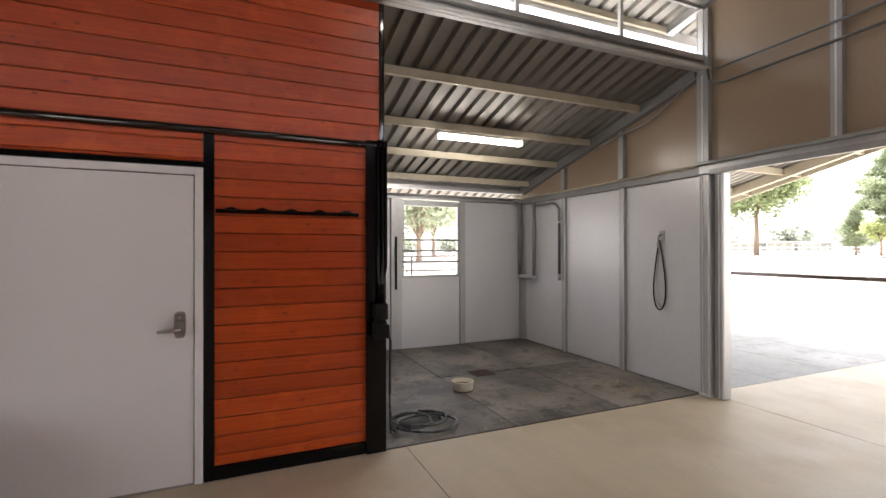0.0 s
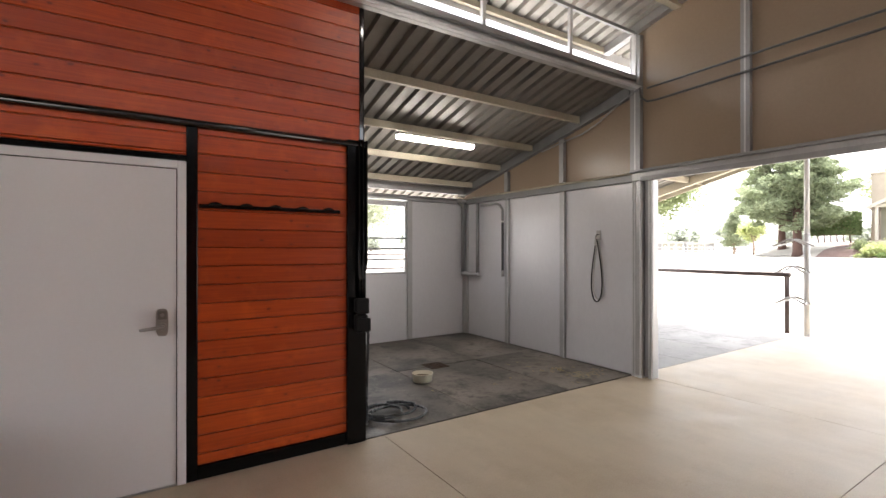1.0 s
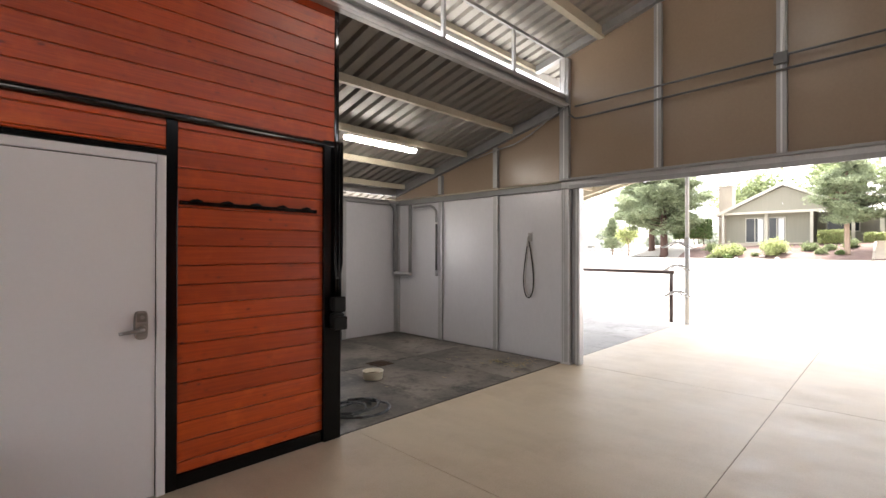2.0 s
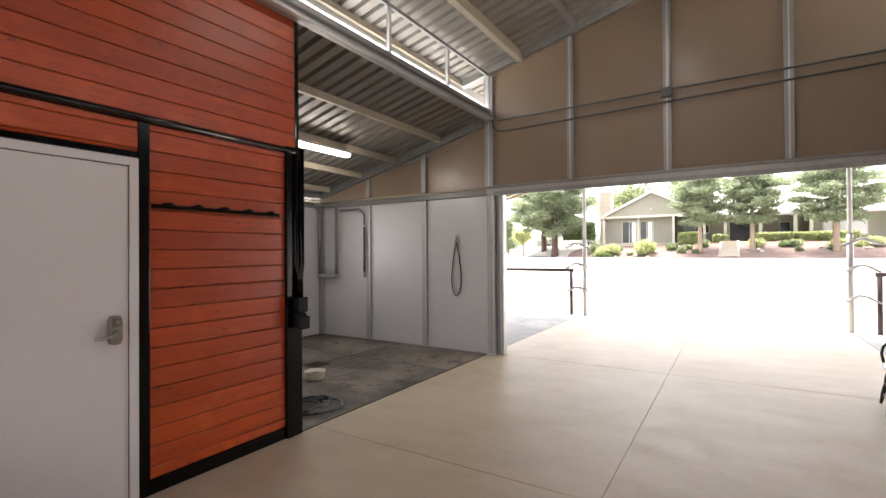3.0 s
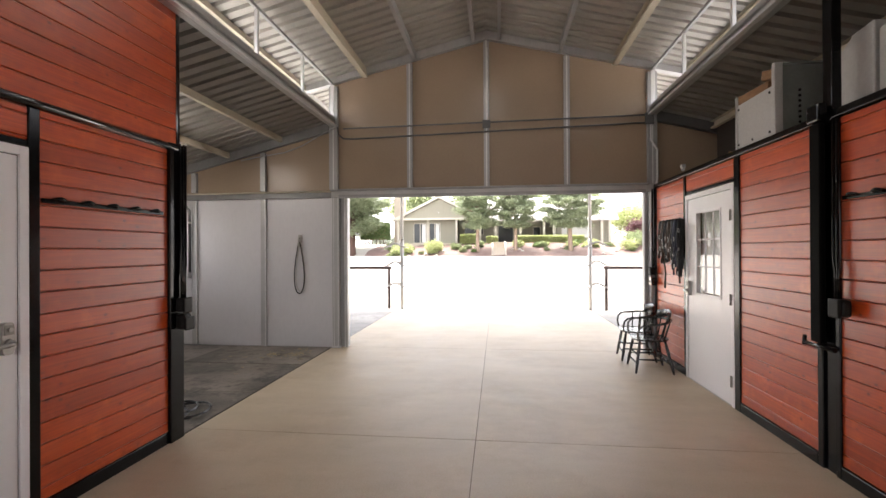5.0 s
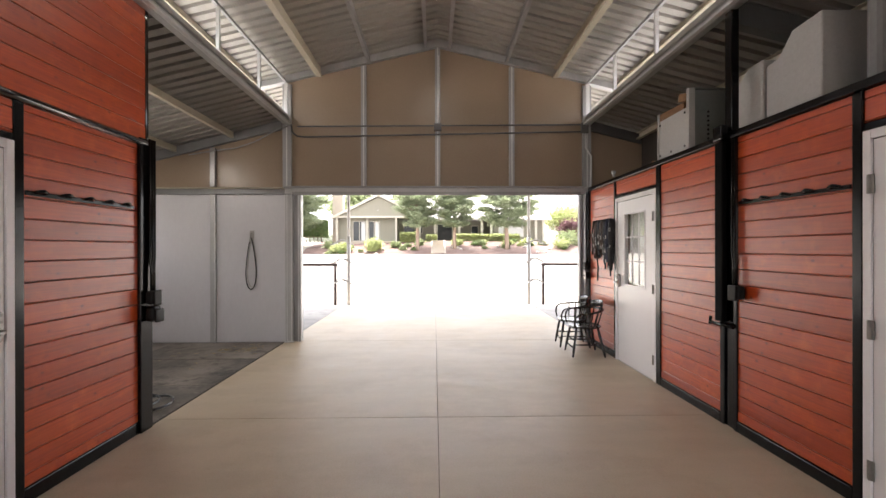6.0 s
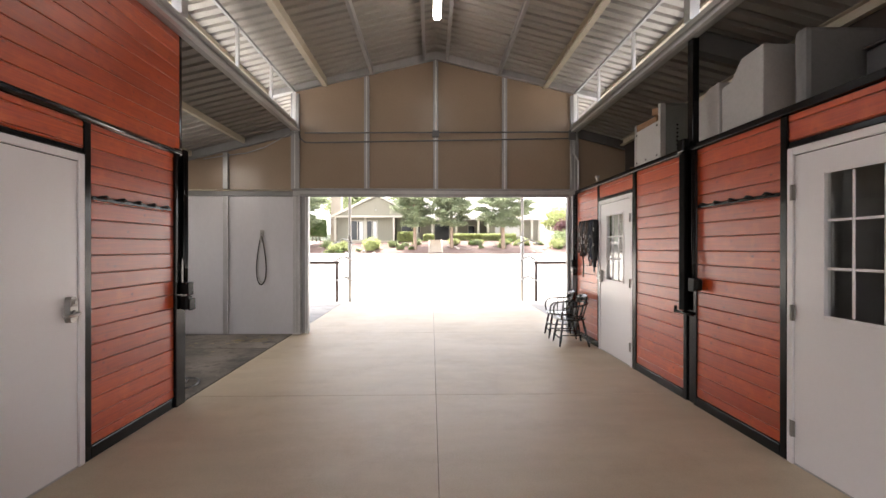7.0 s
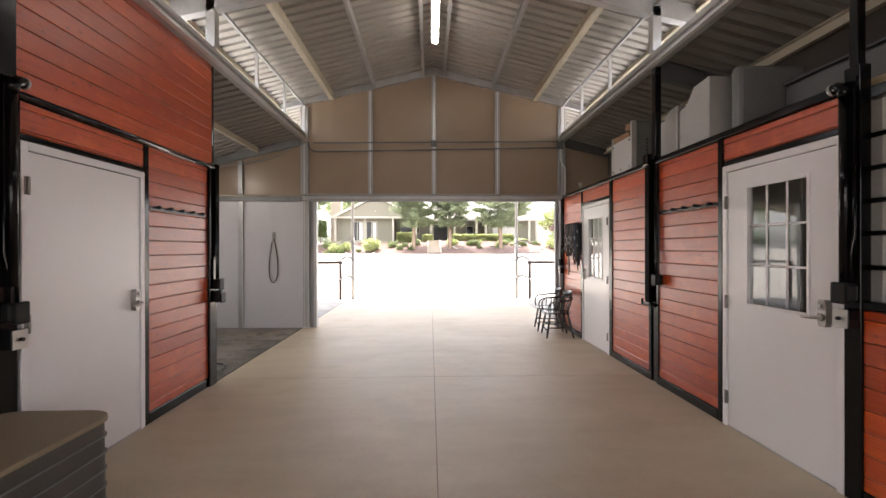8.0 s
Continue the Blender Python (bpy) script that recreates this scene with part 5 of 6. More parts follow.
def canopy_post(x, y, side, label):
    p = thing("canopy_post", (x, y, 0.0), label, "post", "posts of the canopy")
    part("base_plate", box(x - 0.07, x + 0.07, y - 0.07, y + 0.07, 0.0, 0.012, 0.003), WHITE_STEEL, p)
    part("pole", pipe([(x, y, 0.012), (x, y, 1.85)], 0.05, 12), POLE, p)
    part("upper_pole", pipe([(x, y, 1.85), (x, y, z_centre(y) - 0.1)], 0.04, 12), POLE, p)
    for z, ln in ((0.62, 0.23), (1.18, 0.22), (1.66, 0.26)):
        c = y + side * 0.13
        for dx in (-0.10, -0.34):
            arch = [(x + dx, c - ln - 0.02, z - 0.01), (x + dx, c - ln, z - 0.02), (x + dx, c - 0.06, z + 0.085), (x + dx, c, z + 0.10), (x + dx, c + 0.06, z + 0.085), (x + dx, c + ln, z - 0.02), (x + dx, c + ln + 0.02, z - 0.01)]
            part("rack_arch", pipe(arch, 0.016, 8), RACK, p)
        for dy in (-ln, ln):
            part("rack_rail", pipe([(x + 0.0, c + dy * 0.6, z + 0.02), (x - 0.36, c + dy, z - 0.02)], 0.012, 8), RACK, p)
        part("rack_stay", pipe([(x, y, z + 0.03), (x - 0.10, c, z + 0.08), (x - 0.34, c, z + 0.08)], 0.013, 8), RACK, p)
    return p


canopy_post(8.55, 2.28, 1, "white steel canopy post with curled saddle racks")
canopy_post(8.62, -2.61, -1, "white steel canopy post with curled saddle racks")


def hitch_rail(x, y, side, ln, label):
    h = thing("hitch_rail", (x, y, 0.0), label, "rail", "hitching rails")
    part("post", pipe([(x, y, -0.03), (x, y, 1.07)], 0.043, 12), BROWN_STEEL, h)
    part("post", pipe([(x, y + side * ln, -0.03), (x, y + side * ln, 1.07)], 0.043, 12), BROWN_STEEL, h)
    part("rail", pipe([(x, y - side * 0.06, 1.09), (x, y + side * (ln + 0.06), 1.09)], 0.043, 12), BROWN_STEEL, h)
    return h


hitch_rail(8.88, 2.71, 1, 3.4, "brown steel pipe hitching rail beside the mats")
hitch_rail(8.80, -3.05, -1, 3.4, "brown steel pipe hitching rail beside the mats")

# edge of the canopy roof
for nm, ya, yb, fz in (("fascia", 2.45, 6.75, z_shed), ("fascia", -2.62, -6.9, z_shed), ("fascia", YC, YC + EAVE, z_centre), ("fascia", YC, YC - EAVE, z_centre)):
    o = [(ya, fz(ya) + 0.04), (yb, fz(yb) + 0.04), (yb, fz(yb) - 0.16), (ya, fz(ya) - 0.16)]
    bm = prism(bmesh.new(), o, lambda y, z: (XO, y, z), lambda y, z: (XO + 0.04, y, z))
    tagged(part(nm, bm, CREAM), "cream steel fascia of the canopy", "fascia", "", "structure")
for y in (3.4, 4.4, 5.4, 6.5):
    beam_x("purlin", y, z_shed(y + 0.03) - 0.002, 0.06, 0.12, CREAM, XE + 0.1, XO, "cream steel purlin under the canopy")
rafter("rafter", 8.5, 2.46, 6.6, z_shed, 0.2, 0.16, CREAM, 0.10)
rafter("rafter", 8.5, -2.62, -6.6, z_shed, 0.2, 0.16, CREAM, 0.10)

# fence seen through the stable door
fen = thing("pipe_fence", (2.0, 13.0, -0.05), "brown steel pipe fence behind the barn", "fence")
for k in range(9):
    x = -8 + 3.0 * k
    part("post", pipe([(x, 13.0, -0.1), (x, 13.0, 1.45)], 0.04, 8), BROWN_STEEL, fen)
for z in (0.5, 0.95, 1.42):
    part("rail", pipe([(-8, 13.0, z), (16, 13.0, z)], 0.03, 8), BROWN_STEEL, fen)

# ---------------------------------------------------------------- plants
BARK = surface("grey_brown_bark", (0.22, 0.155, 0.115), (0.34, 0.25, 0.185), 2, 25, (4, 4, 0.8), (0.8, 0.95), relief=0.5)
DARK_BARK = surface("dark_red_bark", (0.075, 0.042, 0.034), (0.13, 0.075, 0.058), 2, 25, (4, 4, 0.8), (0.8, 0.95), relief=0.5)
NEEDLE = foliage("conifer_needles", (0.14, 0.172, 0.10), (0.30, 0.345, 0.215))
LEAF = foliage("green_leaves", (0.16, 0.20, 0.10), (0.30, 0.345, 0.18))
LEAF_PALE = foliage("yellow_green_leaves", (0.28, 0.325, 0.13), (0.46, 0.50, 0.25))
WILLOW = foliage("grey_green_leaves", (0.26, 0.29, 0.20), (0.42, 0.45, 0.33))
# Far foliage: distance haze is put into this pale colour.
HAZE = foliage("haze_paled_leaves", (0.30, 0.33, 0.27), (0.44, 0.47, 0.40))
HEDGE = foliage("hedge_leaves", (0.10, 0.15, 0.06), (0.20, 0.27, 0.105))
PURPLE = foliage("purple_leaves", (0.11, 0.055, 0.06), (0.21, 0.12, 0.125))


def leaf_mesh(name, centres, size, rg, material, up=0.0, long=1.6):
    """Many small leaf blades, each a bent pair of triangles, at the given centres."""
    k = len(centres)
    c = np.asarray(centres)
    a = rg.normal(size=(k, 3))
    a[:, 2] = a[:, 2] * 0.6 + up
    a /= np.linalg.norm(a, axis=1)[:, None]
    b = np.cross(a, rg.normal(size=(k, 3)))
    b /= np.linalg.norm(b, axis=1)[:, None]
    nrm = np.cross(a, b)
    s = size * rg.uniform(0.6, 1.3, size=(k, 1))
    v = np.stack([c - a * s * long, c + b * s + nrm * s * 0.25, c + a * s * long, c - b * s + nrm * s * 0.25], axis=1).reshape(-1, 3)
    f = np.arange(4 * k).reshape(-1, 4)
    me = bpy.data.meshes.new(name)
    me.from_pydata(v.tolist(), [], np.concatenate([f[:, [0, 1, 2]], f[:, [0, 2, 3]]]).tolist())
    me.materials.append(material)
    return me


def conifer(x, y, h, r, bare, seed, label, dens=1.0, trunk=0.2, bark=None):
    """Tapered trunk, limbs in loose whorls, and flat fluffy pads of needles along them."""
    rg = np.random.default_rng(seed)
    z0 = ground_top(x, y)
    t = thing("tree", (x, y, z0), label, "tree")
    bm, cen = bmesh.new(), []
    tube(bm, [(x, y, z0 - 0.2), (x + 0.05, y, z0 + 0.4), (x + 0.02, y + 0.05, z0 + h * 0.5), (x, y, z0 + h * 0.97)], [trunk * 1.25, trunk, trunk * 0.6, 0.03], 10)
    z = bare
    while z < h * 0.98:
        k = (z - bare) / (h - bare)
        reach = r * (0.78 + 1.2 * k if k < 0.2 else 1.02 * ((1 - k) / 0.8) ** 0.8)
        for q in range(rg.integers(5, 8)):
            a = rg.uniform(0, 2 * math.pi)
            ln = reach * rg.uniform(0.6, 1.15)
            p0 = np.array((x, y, z0 + z + rg.uniform(-0.1, 0.1)))
            p1 = p0 + np.array((math.cos(a) * ln, math.sin(a) * ln, ln * rg.uniform(-0.05, 0.32)))
            tube(bm, [p0, (p0 + p1) / 2 + np.array((0, 0, 0.05 * ln)), p1], [0.045 * (1 - 0.6 * k), 0.03, 0.010], 5)
            side_ = np.array((-math.sin(a), math.cos(a), 0.0))
            for w in range(int(max(2, 3.2 * ln / 1.6 * dens))):
                u = 1.02 - 0.75 * rg.random() ** 1.5
                c = p0 + (p1 - p0) * u + side_ * rg.normal() * 0.22 * ln * (1.2 - u)
                size = rg.uniform(0.16, 0.30) * (0.75 + 0.12 * r)
                cen.append(c + rg.normal(size=(int(85 * dens), 3)) * np.array((size, size, size * 0.42)))
        z += max(0.16, h * rg.uniform(0.026, 0.040))
    part("trunk", bm, bark or BARK, t)
    me = leaf_mesh("crown", np.concatenate(cen) - np.array((x, y, z0)), 0.023 + 0.006 * r, rg, NEEDLE, 0.15, 2.8)
    ob = new("crown", me)
    ob.parent = t
    return t


def broadleaf(x, y, h, r, bare, seed, label, material, count=5000, size=0.09, name="tree", squash=0.8):
    """Forked trunk, limbs and a crown of leaves in uneven clumps."""
    rg = np.random.default_rng(seed)
    z0 = ground_top(x, y)
    t = thing(name, (x, y, z0), label, "tree")
    bm, cen = bmesh.new(), []
    tube(bm, [(x, y, z0 - 0.2), (x + 0.04, y, z0 + bare * 0.6), (x, y + 0.05, z0 + bare * 1.25)], [0.05 * r + 0.06, 0.04 * r + 0.04, 0.03 * r + 0.02], 9)
    mid = np.array((x, y, z0 + (h + bare) / 2))
    n_cl = 26
    for q in range(n_cl):
        d = rg.normal(size=3)
        d /= np.linalg.norm(d)
        c = mid + d * np.array((r, r, (h - bare) / 2 * squash)) * rg.uniform(0.35, 0.9)
        tube(bm, [(x, y, z0 + bare * 1.1), tuple((mid + c) / 2), tuple(c)], [0.06, 0.035, 0.012], 5)
        k = count // n_cl
        cen.append(c + rg.normal(size=(k, 3)) * np.array((0.24, 0.24, 0.20)) * r * rg.uniform(0.6, 1.1))
    part("trunk", bm, BARK, t)
    me = leaf_mesh("crown", np.concatenate(cen) - np.array((x, y, z0)), size, rg, material)
    ob = new("crown", me)
    ob.parent = t
    return t


def shrub(x, y, r, h, seed, label, material, count=2600, size=0.05):
    rg = np.random.default_rng(seed)
    z0 = ground_top(x, y)
    t = thing("shrub", (x, y, z0), label, "shrub")
    bm, cen = bmesh.new(), []
    for q in range(14):
        a, u = rg.uniform(0, 2 * math.pi), rg.uniform(0.2, 1) ** 0.5
        c = np.array((x + r * u * 0.75 * math.cos(a), y + r * u * 0.75 * math.sin(a), z0 + h * rg.uniform(0.25, 0.85) * (1.1 - 0.4 * u)))
        tube(bm, [(x, y, z0 - 0.05), tuple(c)], [0.02, 0.006], 5)
        cen.append(c + rg.normal(size=(count // 14, 3)) * np.array((0.24, 0.24, 0.2)) * r)
    cc = np.concatenate(cen)
    cc[:, 2] = np.maximum(cc[:, 2], z0 + 0.02)
    part("trunk", bm, BARK, t)
    ob = new("leaves", leaf_mesh("leaves", cc - np.array((x, y, z0)), size, rg, material))
    ob.parent = t
    return t


def hedge(x0, x1, y0, y1, h, seed, label, material=None, zb=None):
    rg = np.random.default_rng(seed)
    z0 = ground_top((x0 + x1) / 2, (y0 + y1) / 2) if zb is None else zb
    t = thing("hedge", ((x0 + x1) / 2, (y0 + y1) / 2, z0), label, "hedge")
    part("core", box(x0 + 0.15, x1 - 0.15, y0 + 0.15, y1 - 0.15, z0 - 0.05, z0 + h - 0.12), BARK, t)
    k = int(1100 * ((x1 - x0 + y1 - y0) * h * 2 + (x1 - x0) * (y1 - y0)))
    k = min(k, 22000)
    p = rg.uniform(size=(k, 3)) * np.array((x1 - x0, y1 - y0, h)) + np.array((x0, y0, 0.0))
    side = rg.integers(0, 3, size=k)
    p[side == 0, 0] = np.where(rg.random((side == 0).sum()) < 0.75, x0, x1)
    p[side == 1, 1] = np.where(rg.random((side == 1).sum()) < 0.5, y0, y1)
    p[side == 2, 2] = h
    p += rg.normal(size=p.shape) * 0.05
    ob = new("leaves", leaf_mesh("leaves", p - np.array(((x0 + x1) / 2, (y0 + y1) / 2, 0.0)), 0.04, rg, material or HEDGE))
    ob.parent = t
    return t


# ---------------------------------------------------------------- planted bank before the house
BX0, BX1, BZ1 = 38.5, 43.5, 2.30


def bank_front(y):
    return BX0 + 0.35 * math.sin(y * 0.33) + 0.010 * (y + 2) ** 2 * (1 if y > -2 else 0.35) + 0.018 * max(0.0, y - 4) ** 2


def ground_top(x, y):
    g = ground_z(x, y)
    if -22 < y < 19:
        f = bank_front(y)
        if x > f:
            k = min(1.0, (x - f) / (BX1 - BX0))
            return g + (BZ1 - g) * k ** 0.8
    return g


MULCH = surface("red_brown_mulch", (0.13, 0.082, 0.069), (0.22, 0.146, 0.122), 1.6, 22, rough=(0.85, 0.95), relief=0.6, dirt=(0.22, 0.165, 0.138), dirt_at=(0.52, 0.70))
rows = []
for j in range(42):
    y = -22 + j
    row = []
    for i in range(14):
        f = bank_front(y)
        x = f - 0.15 + (BX1 - f + 0.2) * i / 9 if i < 10 else BX1 + 0.3 + (i - 9) * 6
        row.append((x, y, ground_top(x, y) + 0.02 + (0.05 * noise.noise(Vector((x, y, 0))) if 0 < i < 10 else -0.02)))
    rows.append(row)


def sheet(rows):
    bm = bmesh.new()
    grid = [[bm.verts.new(p) for p in row] for row in rows]
    for A, B in zip(grid, grid[1:]):
        for i in range(13):
            bm.faces.new((A[i], A[i + 1], B[i + 1], B[i])).smooth = True
    bmesh.ops.recalc_face_normals(bm, faces=bm.faces)
    return bm


setting("bank", sheet(rows[:36]), MULCH, "red-brown mulched bank in front of the house", "ground")
setting("yard_rise", sheet(rows[35:]), GRAVEL, "pale dusty ground rising beside the house", "ground")

STEP = surface("pale_concrete", (0.36, 0.31, 0.25), (0.44, 0.385, 0.31), 1.5, 30, rough=(0.7, 0.85))
def bank_line(x):
    return ground_top(x, -0.45)


stairs = setting("stairs", box(38.9, 43.6, -0.95, 0.12, 0.85, 0.98), STEP, "concrete garden steps up the bank", "stairs")
for k in range(9):
    x = 38.6 + 0.54 * k
    part("step", box(x, x + 0.6, -0.95, 0.12, 0.9, bank_line(x + 0.54) + 0.05, 0.01), STEP, stairs)
for y in (-1.03, 0.20):
    o = [(38.4, 0.9), (43.6, 0.9)] + [(43.6 - 0.53 * k, bank_line(43.6 - 0.53 * k) + 0.11) for k in range(11)]
    part("cheek_wall", prism(bmesh.new(), o, lambda x, z: (x, y - 0.07, z), lambda x, z: (x, y + 0.07, z)), STEP, stairs)

# ---------------------------------------------------------------- the house
SIDING = surface("sage_siding", (0.234, 0.223, 0.176), (0.275, 0.261, 0.209), 1.0, 20, (1, 8, 0.4), (0.6, 0.75))
SHINGLE = surface("pale_shingle", (0.42, 0.40, 0.38), (0.52, 0.50, 0.47), 1.0, 8, (1, 1, 4), (0.7, 0.85))
TRIM = surface("cream_trim", (0.458, 0.431, 0.37), (0.528, 0.502, 0.431), 2, 30, rough=(0.5, 0.65))
DARK_GLASS = surface("dark_window", (0.035, 0.04, 0.045), (0.06, 0.065, 0.07), 1, 8, rough=(0.05, 0.12), relief=0)
CURTAIN = surface("white_curtain", (0.60, 0.60, 0.60), (0.68, 0.68, 0.68), 6, 60, (1, 8, 0.3), (0.7, 0.9))
HX, HZ = 45.0, 2.28
house = thing("house", (HX + 4, 0.0, HZ), "sage-green single-storey house with a front gable and pale roof", "house")
# gabled front room
part("wall", box(HX, HX + 9, 3.95, 10.0, HZ, HZ + 2.6), SIDING, house)
part("gable", prism(bmesh.new(), [(1.6, HZ + 2.62), (5.7, HZ + 4.60), (9.8, HZ + 2.62)], lambda y, z: (HX - 1.0, y, z), lambda y, z: (HX + 0.05, y, z)), SIDING, house)
for ya, za, yb, zb in ((5.7, HZ + 4.88, 0.9, HZ + 2.5), (5.7, HZ + 4.88, 10.5, HZ + 2.5)):
    o = [(ya, za), (yb, zb), (yb, zb - 0.2), (ya, za - 0.2)]
    part("roof", prism(bmesh.new(), o, lambda y, z: (HX - 1.3, y, z), lambda y, z: (HX + 9.5, y, z)), SHINGLE, house, "pale shingle roof")
    o2 = [(ya, za + 0.02), (yb, zb + 0.02), (yb, zb - 0.24), (ya, za - 0.24)]
    part("barge_board", prism(bmesh.new(), o2, lambda y, z: (HX - 1.36, y, z), lambda y, z: (HX - 1.305, y, z)), TRIM, house)
part("beam", box(HX - 1.05, HX - 0.85, 1.3, 10.2, HZ + 2.42, HZ + 2.62, 0.01), TRIM, house)
for y in (1.45, 3.9, 10.0):
    part("porch_post", box(HX - 1.05, HX - 0.85, y - 0.1, y + 0.1, HZ, HZ + 2.42, 0.01), TRIM, house)
# sliding doors
for a, b, cur in ((7.2, 8.45, 0), (5.75, 6.8, 1)):
    wn = part("sliding_door", box(HX - 0.06, HX - 0.005, a - 0.08, b + 0.08, HZ + 0.02, HZ + 2.16, 0.01), TRIM, house)
    m_ = (a + b) / 2
    for ya, yb in ((a, m_ - 0.04), (m_ + 0.04, b)):
        part("pane", box(HX - 0.085, HX - 0.062, ya, yb, HZ + 0.1, HZ + 2.08), DARK_GLASS, wn)
    part("curtain", box(HX - 0.10, HX - 0.087, a + 0.03, a + 0.42, HZ + 0.12, HZ + 2.05), CURTAIN, wn)
part("porch_post", box(HX - 0.25, HX - 0.05, 6.88, 7.1, HZ, HZ + 2.45, 0.01), TRIM, house)
# chimney
ch = part("chimney", box(HX + 2.5, HX + 3.6, 10.05, 11.2, HZ - 0.4, HZ + 5.3, 0.02), STEP, house)
part("chimney_cap", box(HX + 2.4, HX + 3.7, 9.95, 11.3, HZ + 5.302, HZ + 5.45, 0.02), STEP, ch)
# long wing with a porch
part("wall", box(HX + 3.0, HX + 9, -11.6, 3.94, HZ, HZ + 2.6), SIDING, house)
o = [(HX - 0.6, HZ + 2.36), (HX + 5.2, HZ + 5.2), (HX + 11, HZ + 2.36), (HX + 11, HZ + 2.18), (HX + 5.2, HZ + 5.0), (HX - 0.6, HZ + 2.18)]
part("roof", prism(bmesh.new(), o, lambda x, z: (x, -12.3, z), lambda x, z: (x, 0.85, z)), SHINGLE, house, "pale shingle roof")
part("beam", box(HX - 0.5, HX - 0.3, -11.9, 0.85, HZ + 2.2, HZ + 2.44, 0.01), TRIM, house)
for y in (-0.12, -2.64, -5.0, -6.02, -10.7, -11.5):
    part("porch_post", box(HX - 0.48, HX - 0.26, y - 0.12, y + 0.12, HZ, HZ + 2.2, 0.01), TRIM, house)
part("wall", box(HX + 0.4, HX + 3.0, -11.6, -6.3, HZ, HZ + 2.35), SIDING, house)
for a, b, z0, z1, x in ((1.3, 3.3, 0.9, 1.9, HX + 3.0), (-2.0, -0.4, 0.05, 2.0, HX + 3.0), (-4.9, -4.2, 0.6, 1.8, HX + 3.0), (-7.35, -6.9, 0.55, 1.85, HX + 0.4), (-9.5, -7.9, 0.45, 1.85, HX + 0.4)):
    wn = part("window", box(x - 0.06, x - 0.004, a - 0.08, b + 0.08, HZ + z0, HZ + z1, 0.01), TRIM, house)
    part("pane", box(x - 0.08, x - 0.062, a, b, HZ + z0 + 0.08, HZ + z1 - 0.08), DARK_GLASS if a > -6 else CURTAIN, wn)
part("porch_floor", box(HX - 1.4, HX + 3.0, -11.9, 10.2, HZ - 0.3, HZ - 0.002), STEP, house)
dish = thing("satellite_dish", (HX - 1.2, 5.75, HZ + 3.2), "white satellite dish on the gable", "dish")
part("reflector", lathe([(0.02, 0.0), (0.16, 0.03), (0.30, 0.10), (0.30, 0.115), (0.16, 0.05), (0.02, 0.02)], 20, (0, 0, 0)), WHITE_STEEL, dish)
dish.children[0].matrix_basis = pose(-0.15, 0, 0, 0, -65, 20)
part("arm", pipe([(HX - 1.0, 5.75, HZ + 3.15), (HX - 1.3, 5.75, HZ + 3.2)], 0.025, 8), WHITE_STEEL, dish)

# hedges, shrubs and trees
hedge(43.0, 44.0, 1.75, 3.35, 0.85, 11, "clipped green hedge before the porch", LEAF_PALE, 2.25)
hedge(43.0, 44.0, -8.6, -2.2, 0.65, 12, "long clipped green hedge before the porch", LEAF_PALE, 2.25)
hedge(43.2, 44.0, -0.2, 0.75, 0.6, 18, "clipped green hedge before the porch", LEAF_PALE, 2.25)
tall = hedge(43.4, 44.6, 11.05, 13.85, 1.62, 13, "tall clipped dark green hedge on bare stems beside the house", HEDGE, 2.74)
for k in range(6):
    y = 11.5 + 0.4 * k
    part("stem", pipe([(44.0, y, 2.1), (44.03, y + 0.06, 2.5), (43.97, y + 0.02, 2.95)], [0.05, 0.04, 0.03], 7), DARK_BARK, tall)
shrub(40.4, 8.9, 0.86, 1.2, 21, "rounded green shrub on the bank", LEAF_PALE, 6500, 0.045)
shrub(40.2, 5.65, 0.84, 1.15, 22, "rounded green shrub on the bank", LEAF_PALE, 6500, 0.045)
for k, (x, y, r, h) in enumerate(((41.2, 3.7, 0.5, 0.6), (41.5, -2.2, 0.55, 0.6), (41.0, -4.5, 0.45, 0.5), (41.3, -9.2, 0.6, 0.7), (41.6, 1.4, 0.5, 0.6), (40.8, -12.2, 0.9, 1.1), (42.0, 10.2, 0.7, 0.8), (41.4, -7.2, 0.4, 0.5))):
    shrub(x, y, r, h, 30 + k, "small green shrub in the mulch", LEAF_PALE if k % 2 else LEAF, 1100, 0.05)
rng = random.Random(8)
for k in range(26):
    x, y = rng.uniform(39.6, 42.6), rng.uniform(-13.0, 11.0)
    if -1.6 < y < 0.8:
        continue
    q = rng.uniform(0.22, 0.42)
    shrub(x, y, q, q * 1.05, 200 + k, "low pale green plant in the mulch", (LEAF_PALE, LEAF, HEDGE)[k % 3], 420, 0.045)
ROCK = surface("pale_garden_stone", (0.36, 0.33, 0.29), (0.48, 0.44, 0.39), 4, 40, rough=(0.8, 0.9), relief=0.4)
for k in range(16):
    x, y, q = rng.uniform(38.9, 41.5), rng.uniform(-13.0, 11.0), rng.uniform(0.12, 0.26)
    if -1.6 < y < 0.8:
        continue
    bm = bmesh.new()
    bmesh.ops.create_icosphere(bm, subdivisions=2, radius=q)
    for v in bm.verts:
        v.co *= 1 + 0.35 * noise.noise(v.co * 4 + Vector((k, 0, 0)))
        v.co.z *= 0.6
    bmesh.ops.translate(bm, verts=bm.verts, vec=(x, y, ground_top(x, y) + 0.06))
    tagged(part("garden_stone", bm, ROCK), "pale rounded stone lying in the mulch", "stone", "stones on the bank")
shrub(42.0, -13.4, 1.1, 1.5, 44, "dark green shrub at the bank's end", LEAF, 2600, 0.06)
conifer(39.8, 1.55, 8.6, 1.85, 2.25, 51, "young conifer with a bare lower trunk on the bank", 1.25, 0.17)
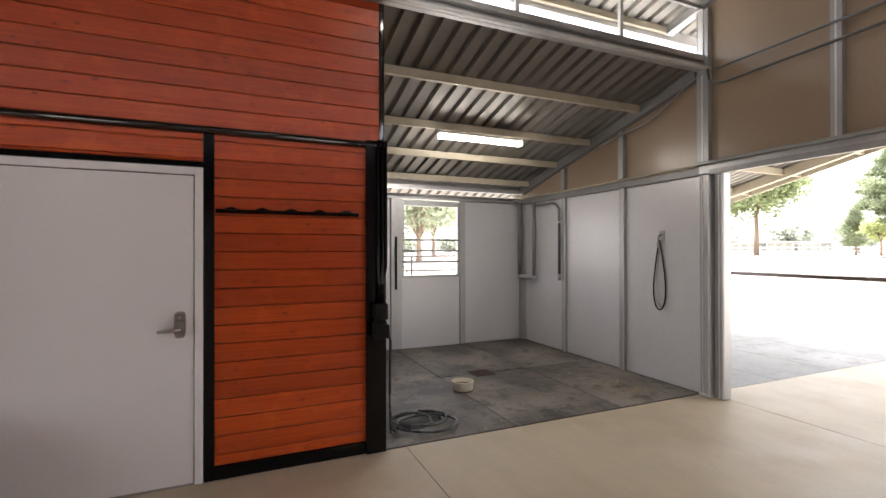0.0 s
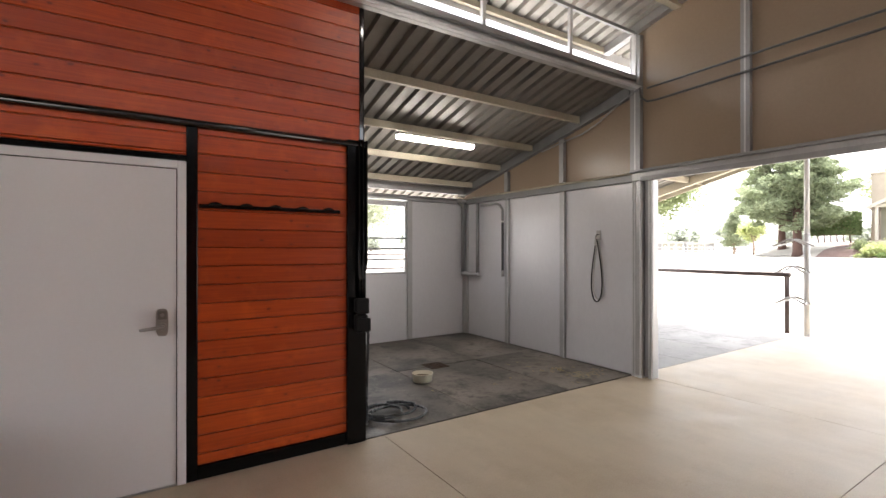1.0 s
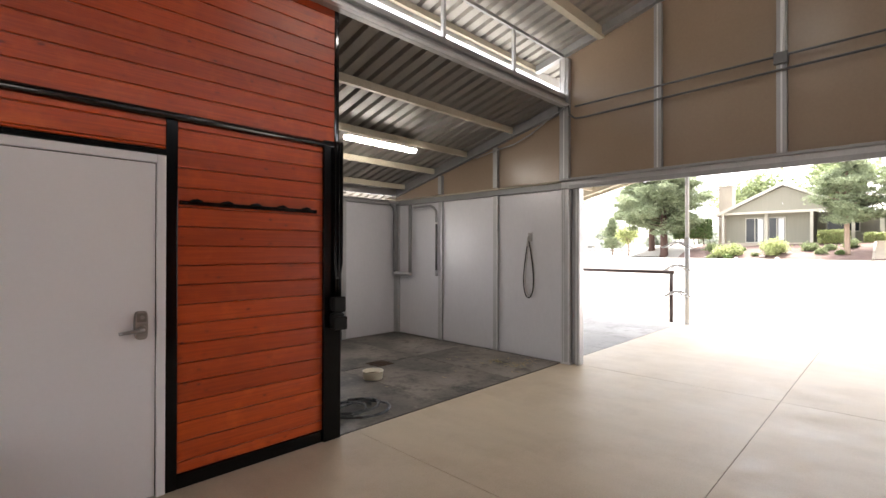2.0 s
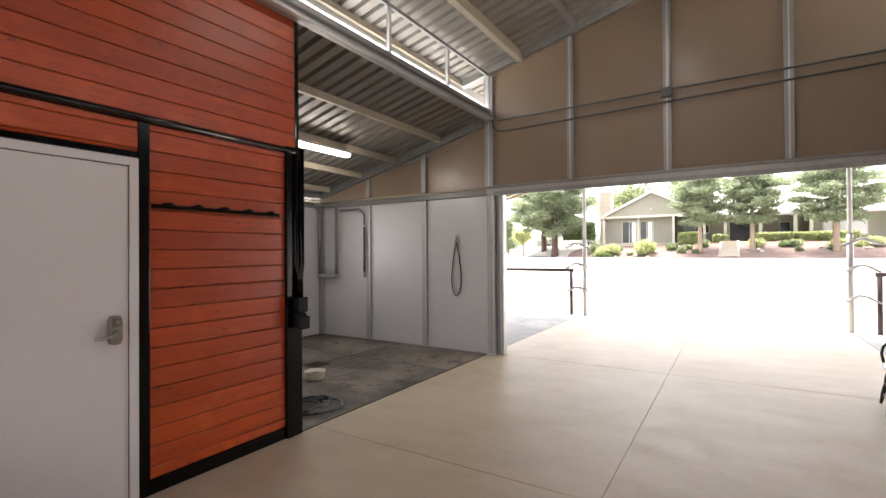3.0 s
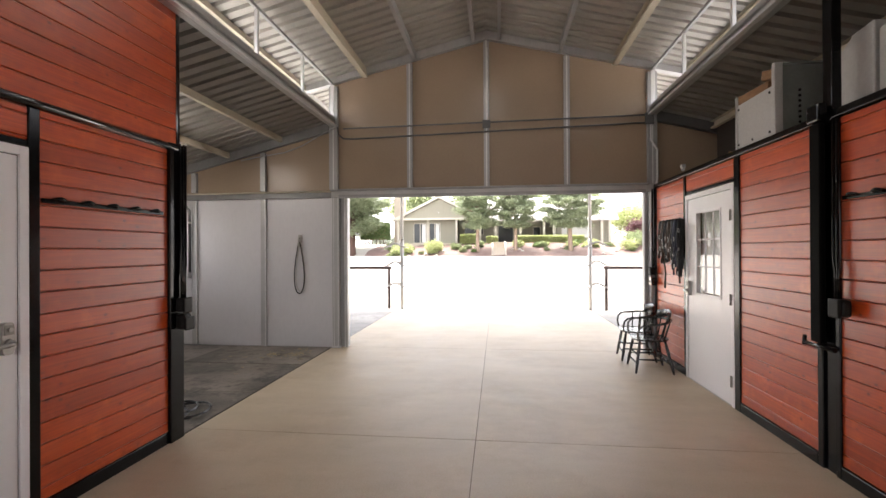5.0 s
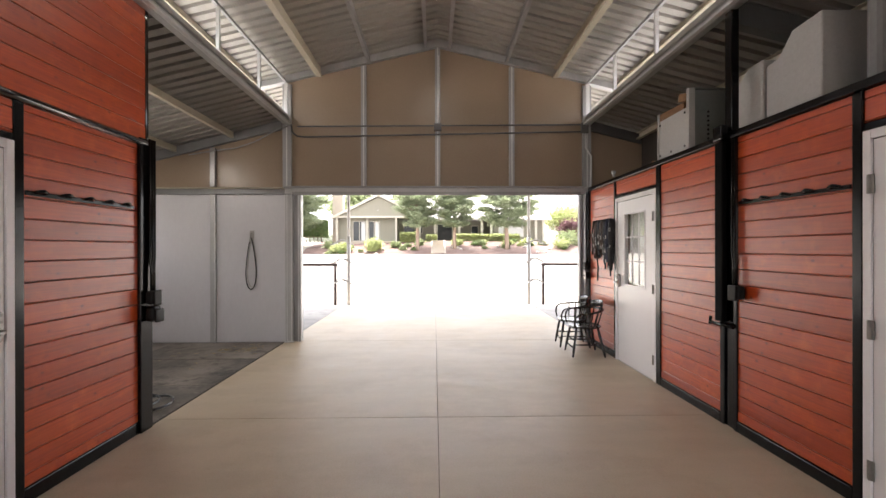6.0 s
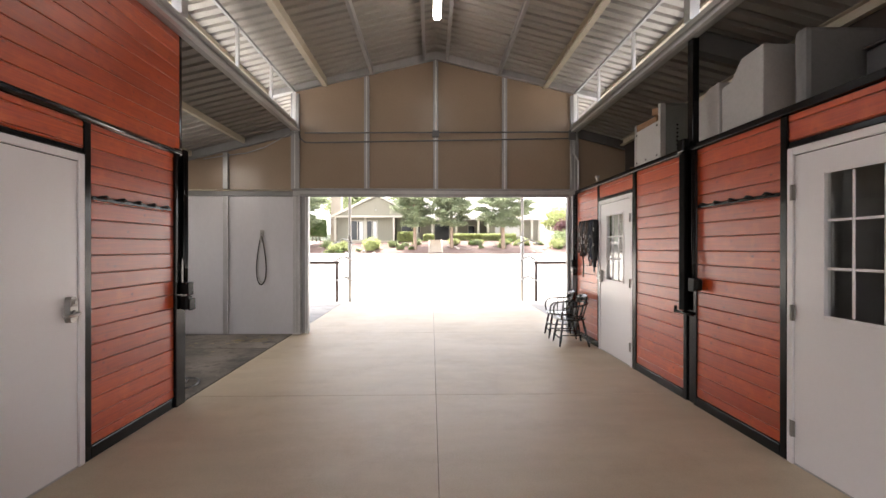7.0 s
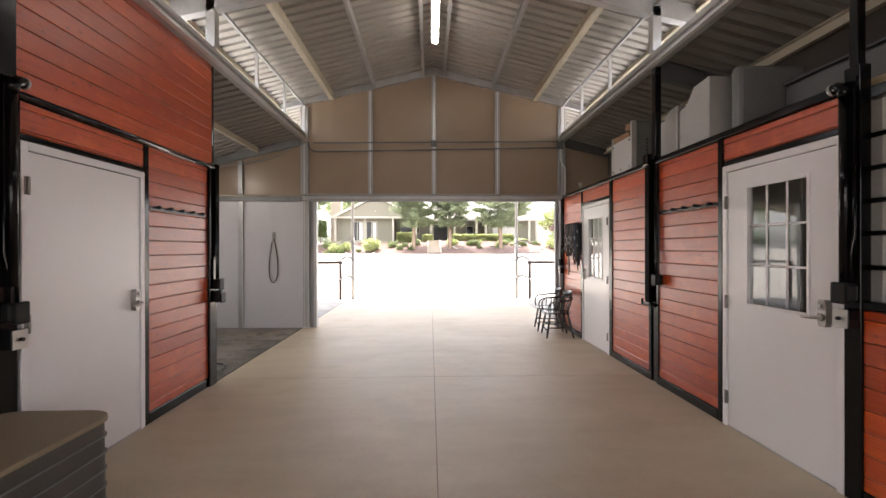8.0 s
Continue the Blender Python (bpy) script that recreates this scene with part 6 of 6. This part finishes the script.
conifer(39.8, -1.95, 9.0, 1.95, 2.2, 52, "young conifer with a bare lower trunk on the bank", 1.25, 0.17)
conifer(39.6, -6.85, 9.6, 2.5, 2.2, 53, "young conifer with a bare lower trunk on the bank", 1.25, 0.20)
conifer(43.0, 14.6, 12.0, 3.9, 2.2, 54, "large conifer beside the house", 1.3, 0.34, DARK_BARK)
conifer(46.5, 17.0, 11.0, 3.2, 2.4, 55, "large conifer beside the house", 1.2, 0.3, DARK_BARK)
broadleaf(58.0, -18.0, 4.9, 3.4, 0.8, 61, "pale green leafy tree behind the house end", LEAF_PALE, 6000, 0.11)
broadleaf(54.0, -17.1, 3.0, 1.7, 0.5, 62, "purple-leaved tree by the house end", PURPLE, 3000, 0.09)
for k, (x, y, h, r) in enumerate(((66, 4, 10, 5.0), (68, -4, 9.0, 4.5), (67, 12, 9.5, 4.6), (70, -12, 9, 4.5))):
    broadleaf(x, y, h, r, 2.0, 70 + k, "tall leafy tree behind the house", LEAF, 6500, 0.16)
conifer(60.0, 27.2, 5.3, 1.25, 1.0, 81, "small conifer in the distance", 0.8, 0.12)
broadleaf(56.0, 23.3, 3.9, 1.45, 1.3, 82, "small pale green tree in the distance", LEAF_PALE, 2600, 0.09)
broadleaf(50.0, 31.4, 9.8, 4.9, 4.2, 83, "leafy tree with a thin bare trunk in the yard", LEAF, 9000, 0.14)
broadleaf(10.6, 30.0, 8.5, 3.9, 1.3, 84, "drooping leafy tree behind the fence", WILLOW, 9000, 0.085)
broadleaf(15.0, 38.0, 7.0, 3.2, 1.6, 85, "leafy tree behind the fence", WILLOW, 4200, 0.10)
# far fence and low buildings
SHED = surface("dusty_grey_sheet", (0.34, 0.335, 0.325), (0.42, 0.415, 0.40), 0.6, 6, rough=(0.6, 0.8))
for k, (x, y, w, h) in enumerate(((104, 55.5, 4.0, 2.0), (104, 61.0, 5.5, 2.4), (104, 68.5, 6.0, 2.2))):
    far = thing("far_shed", (x, y, 1.0), "low grey open-fronted shed far across the yard", "shed", "sheds across the yard")
    part("wall", box(x, x + 4, y - w / 2, y + w / 2, 0.9, 0.9 + h), SHED, far)
    part("roof", box(x - 0.5, x + 4.5, y - w / 2 - 0.3, y + w / 2 + 0.3, 0.902 + h, 1.05 + h, 0.02), SHINGLE, far)
    for q in range(3):
        yy = y - w / 2 + w * (q + 0.5) / 3
        part("opening", box(x - 0.06, x - 0.004, yy - w / 9, yy + w / 9, 1.0, 0.6 + h), SIDING, far)
ff = thing("white_fence", (75, 50, 1.0), "white rail fence far across the yard", "fence")
for k in range(36):
    x, y = 95 - 0.9 * k, 34 + 1.25 * k
    part("post", box(x - 0.08, x + 0.08, y - 0.08, y + 0.08, 0.9, 2.3, 0.01), WHITE_STEEL, ff)
for z in (1.4, 2.0):
    part("rail", pipe([(95, 34, z), (95 - 0.9 * 35, 34 + 1.25 * 35, z)], 0.05, 6), WHITE_STEEL, ff)
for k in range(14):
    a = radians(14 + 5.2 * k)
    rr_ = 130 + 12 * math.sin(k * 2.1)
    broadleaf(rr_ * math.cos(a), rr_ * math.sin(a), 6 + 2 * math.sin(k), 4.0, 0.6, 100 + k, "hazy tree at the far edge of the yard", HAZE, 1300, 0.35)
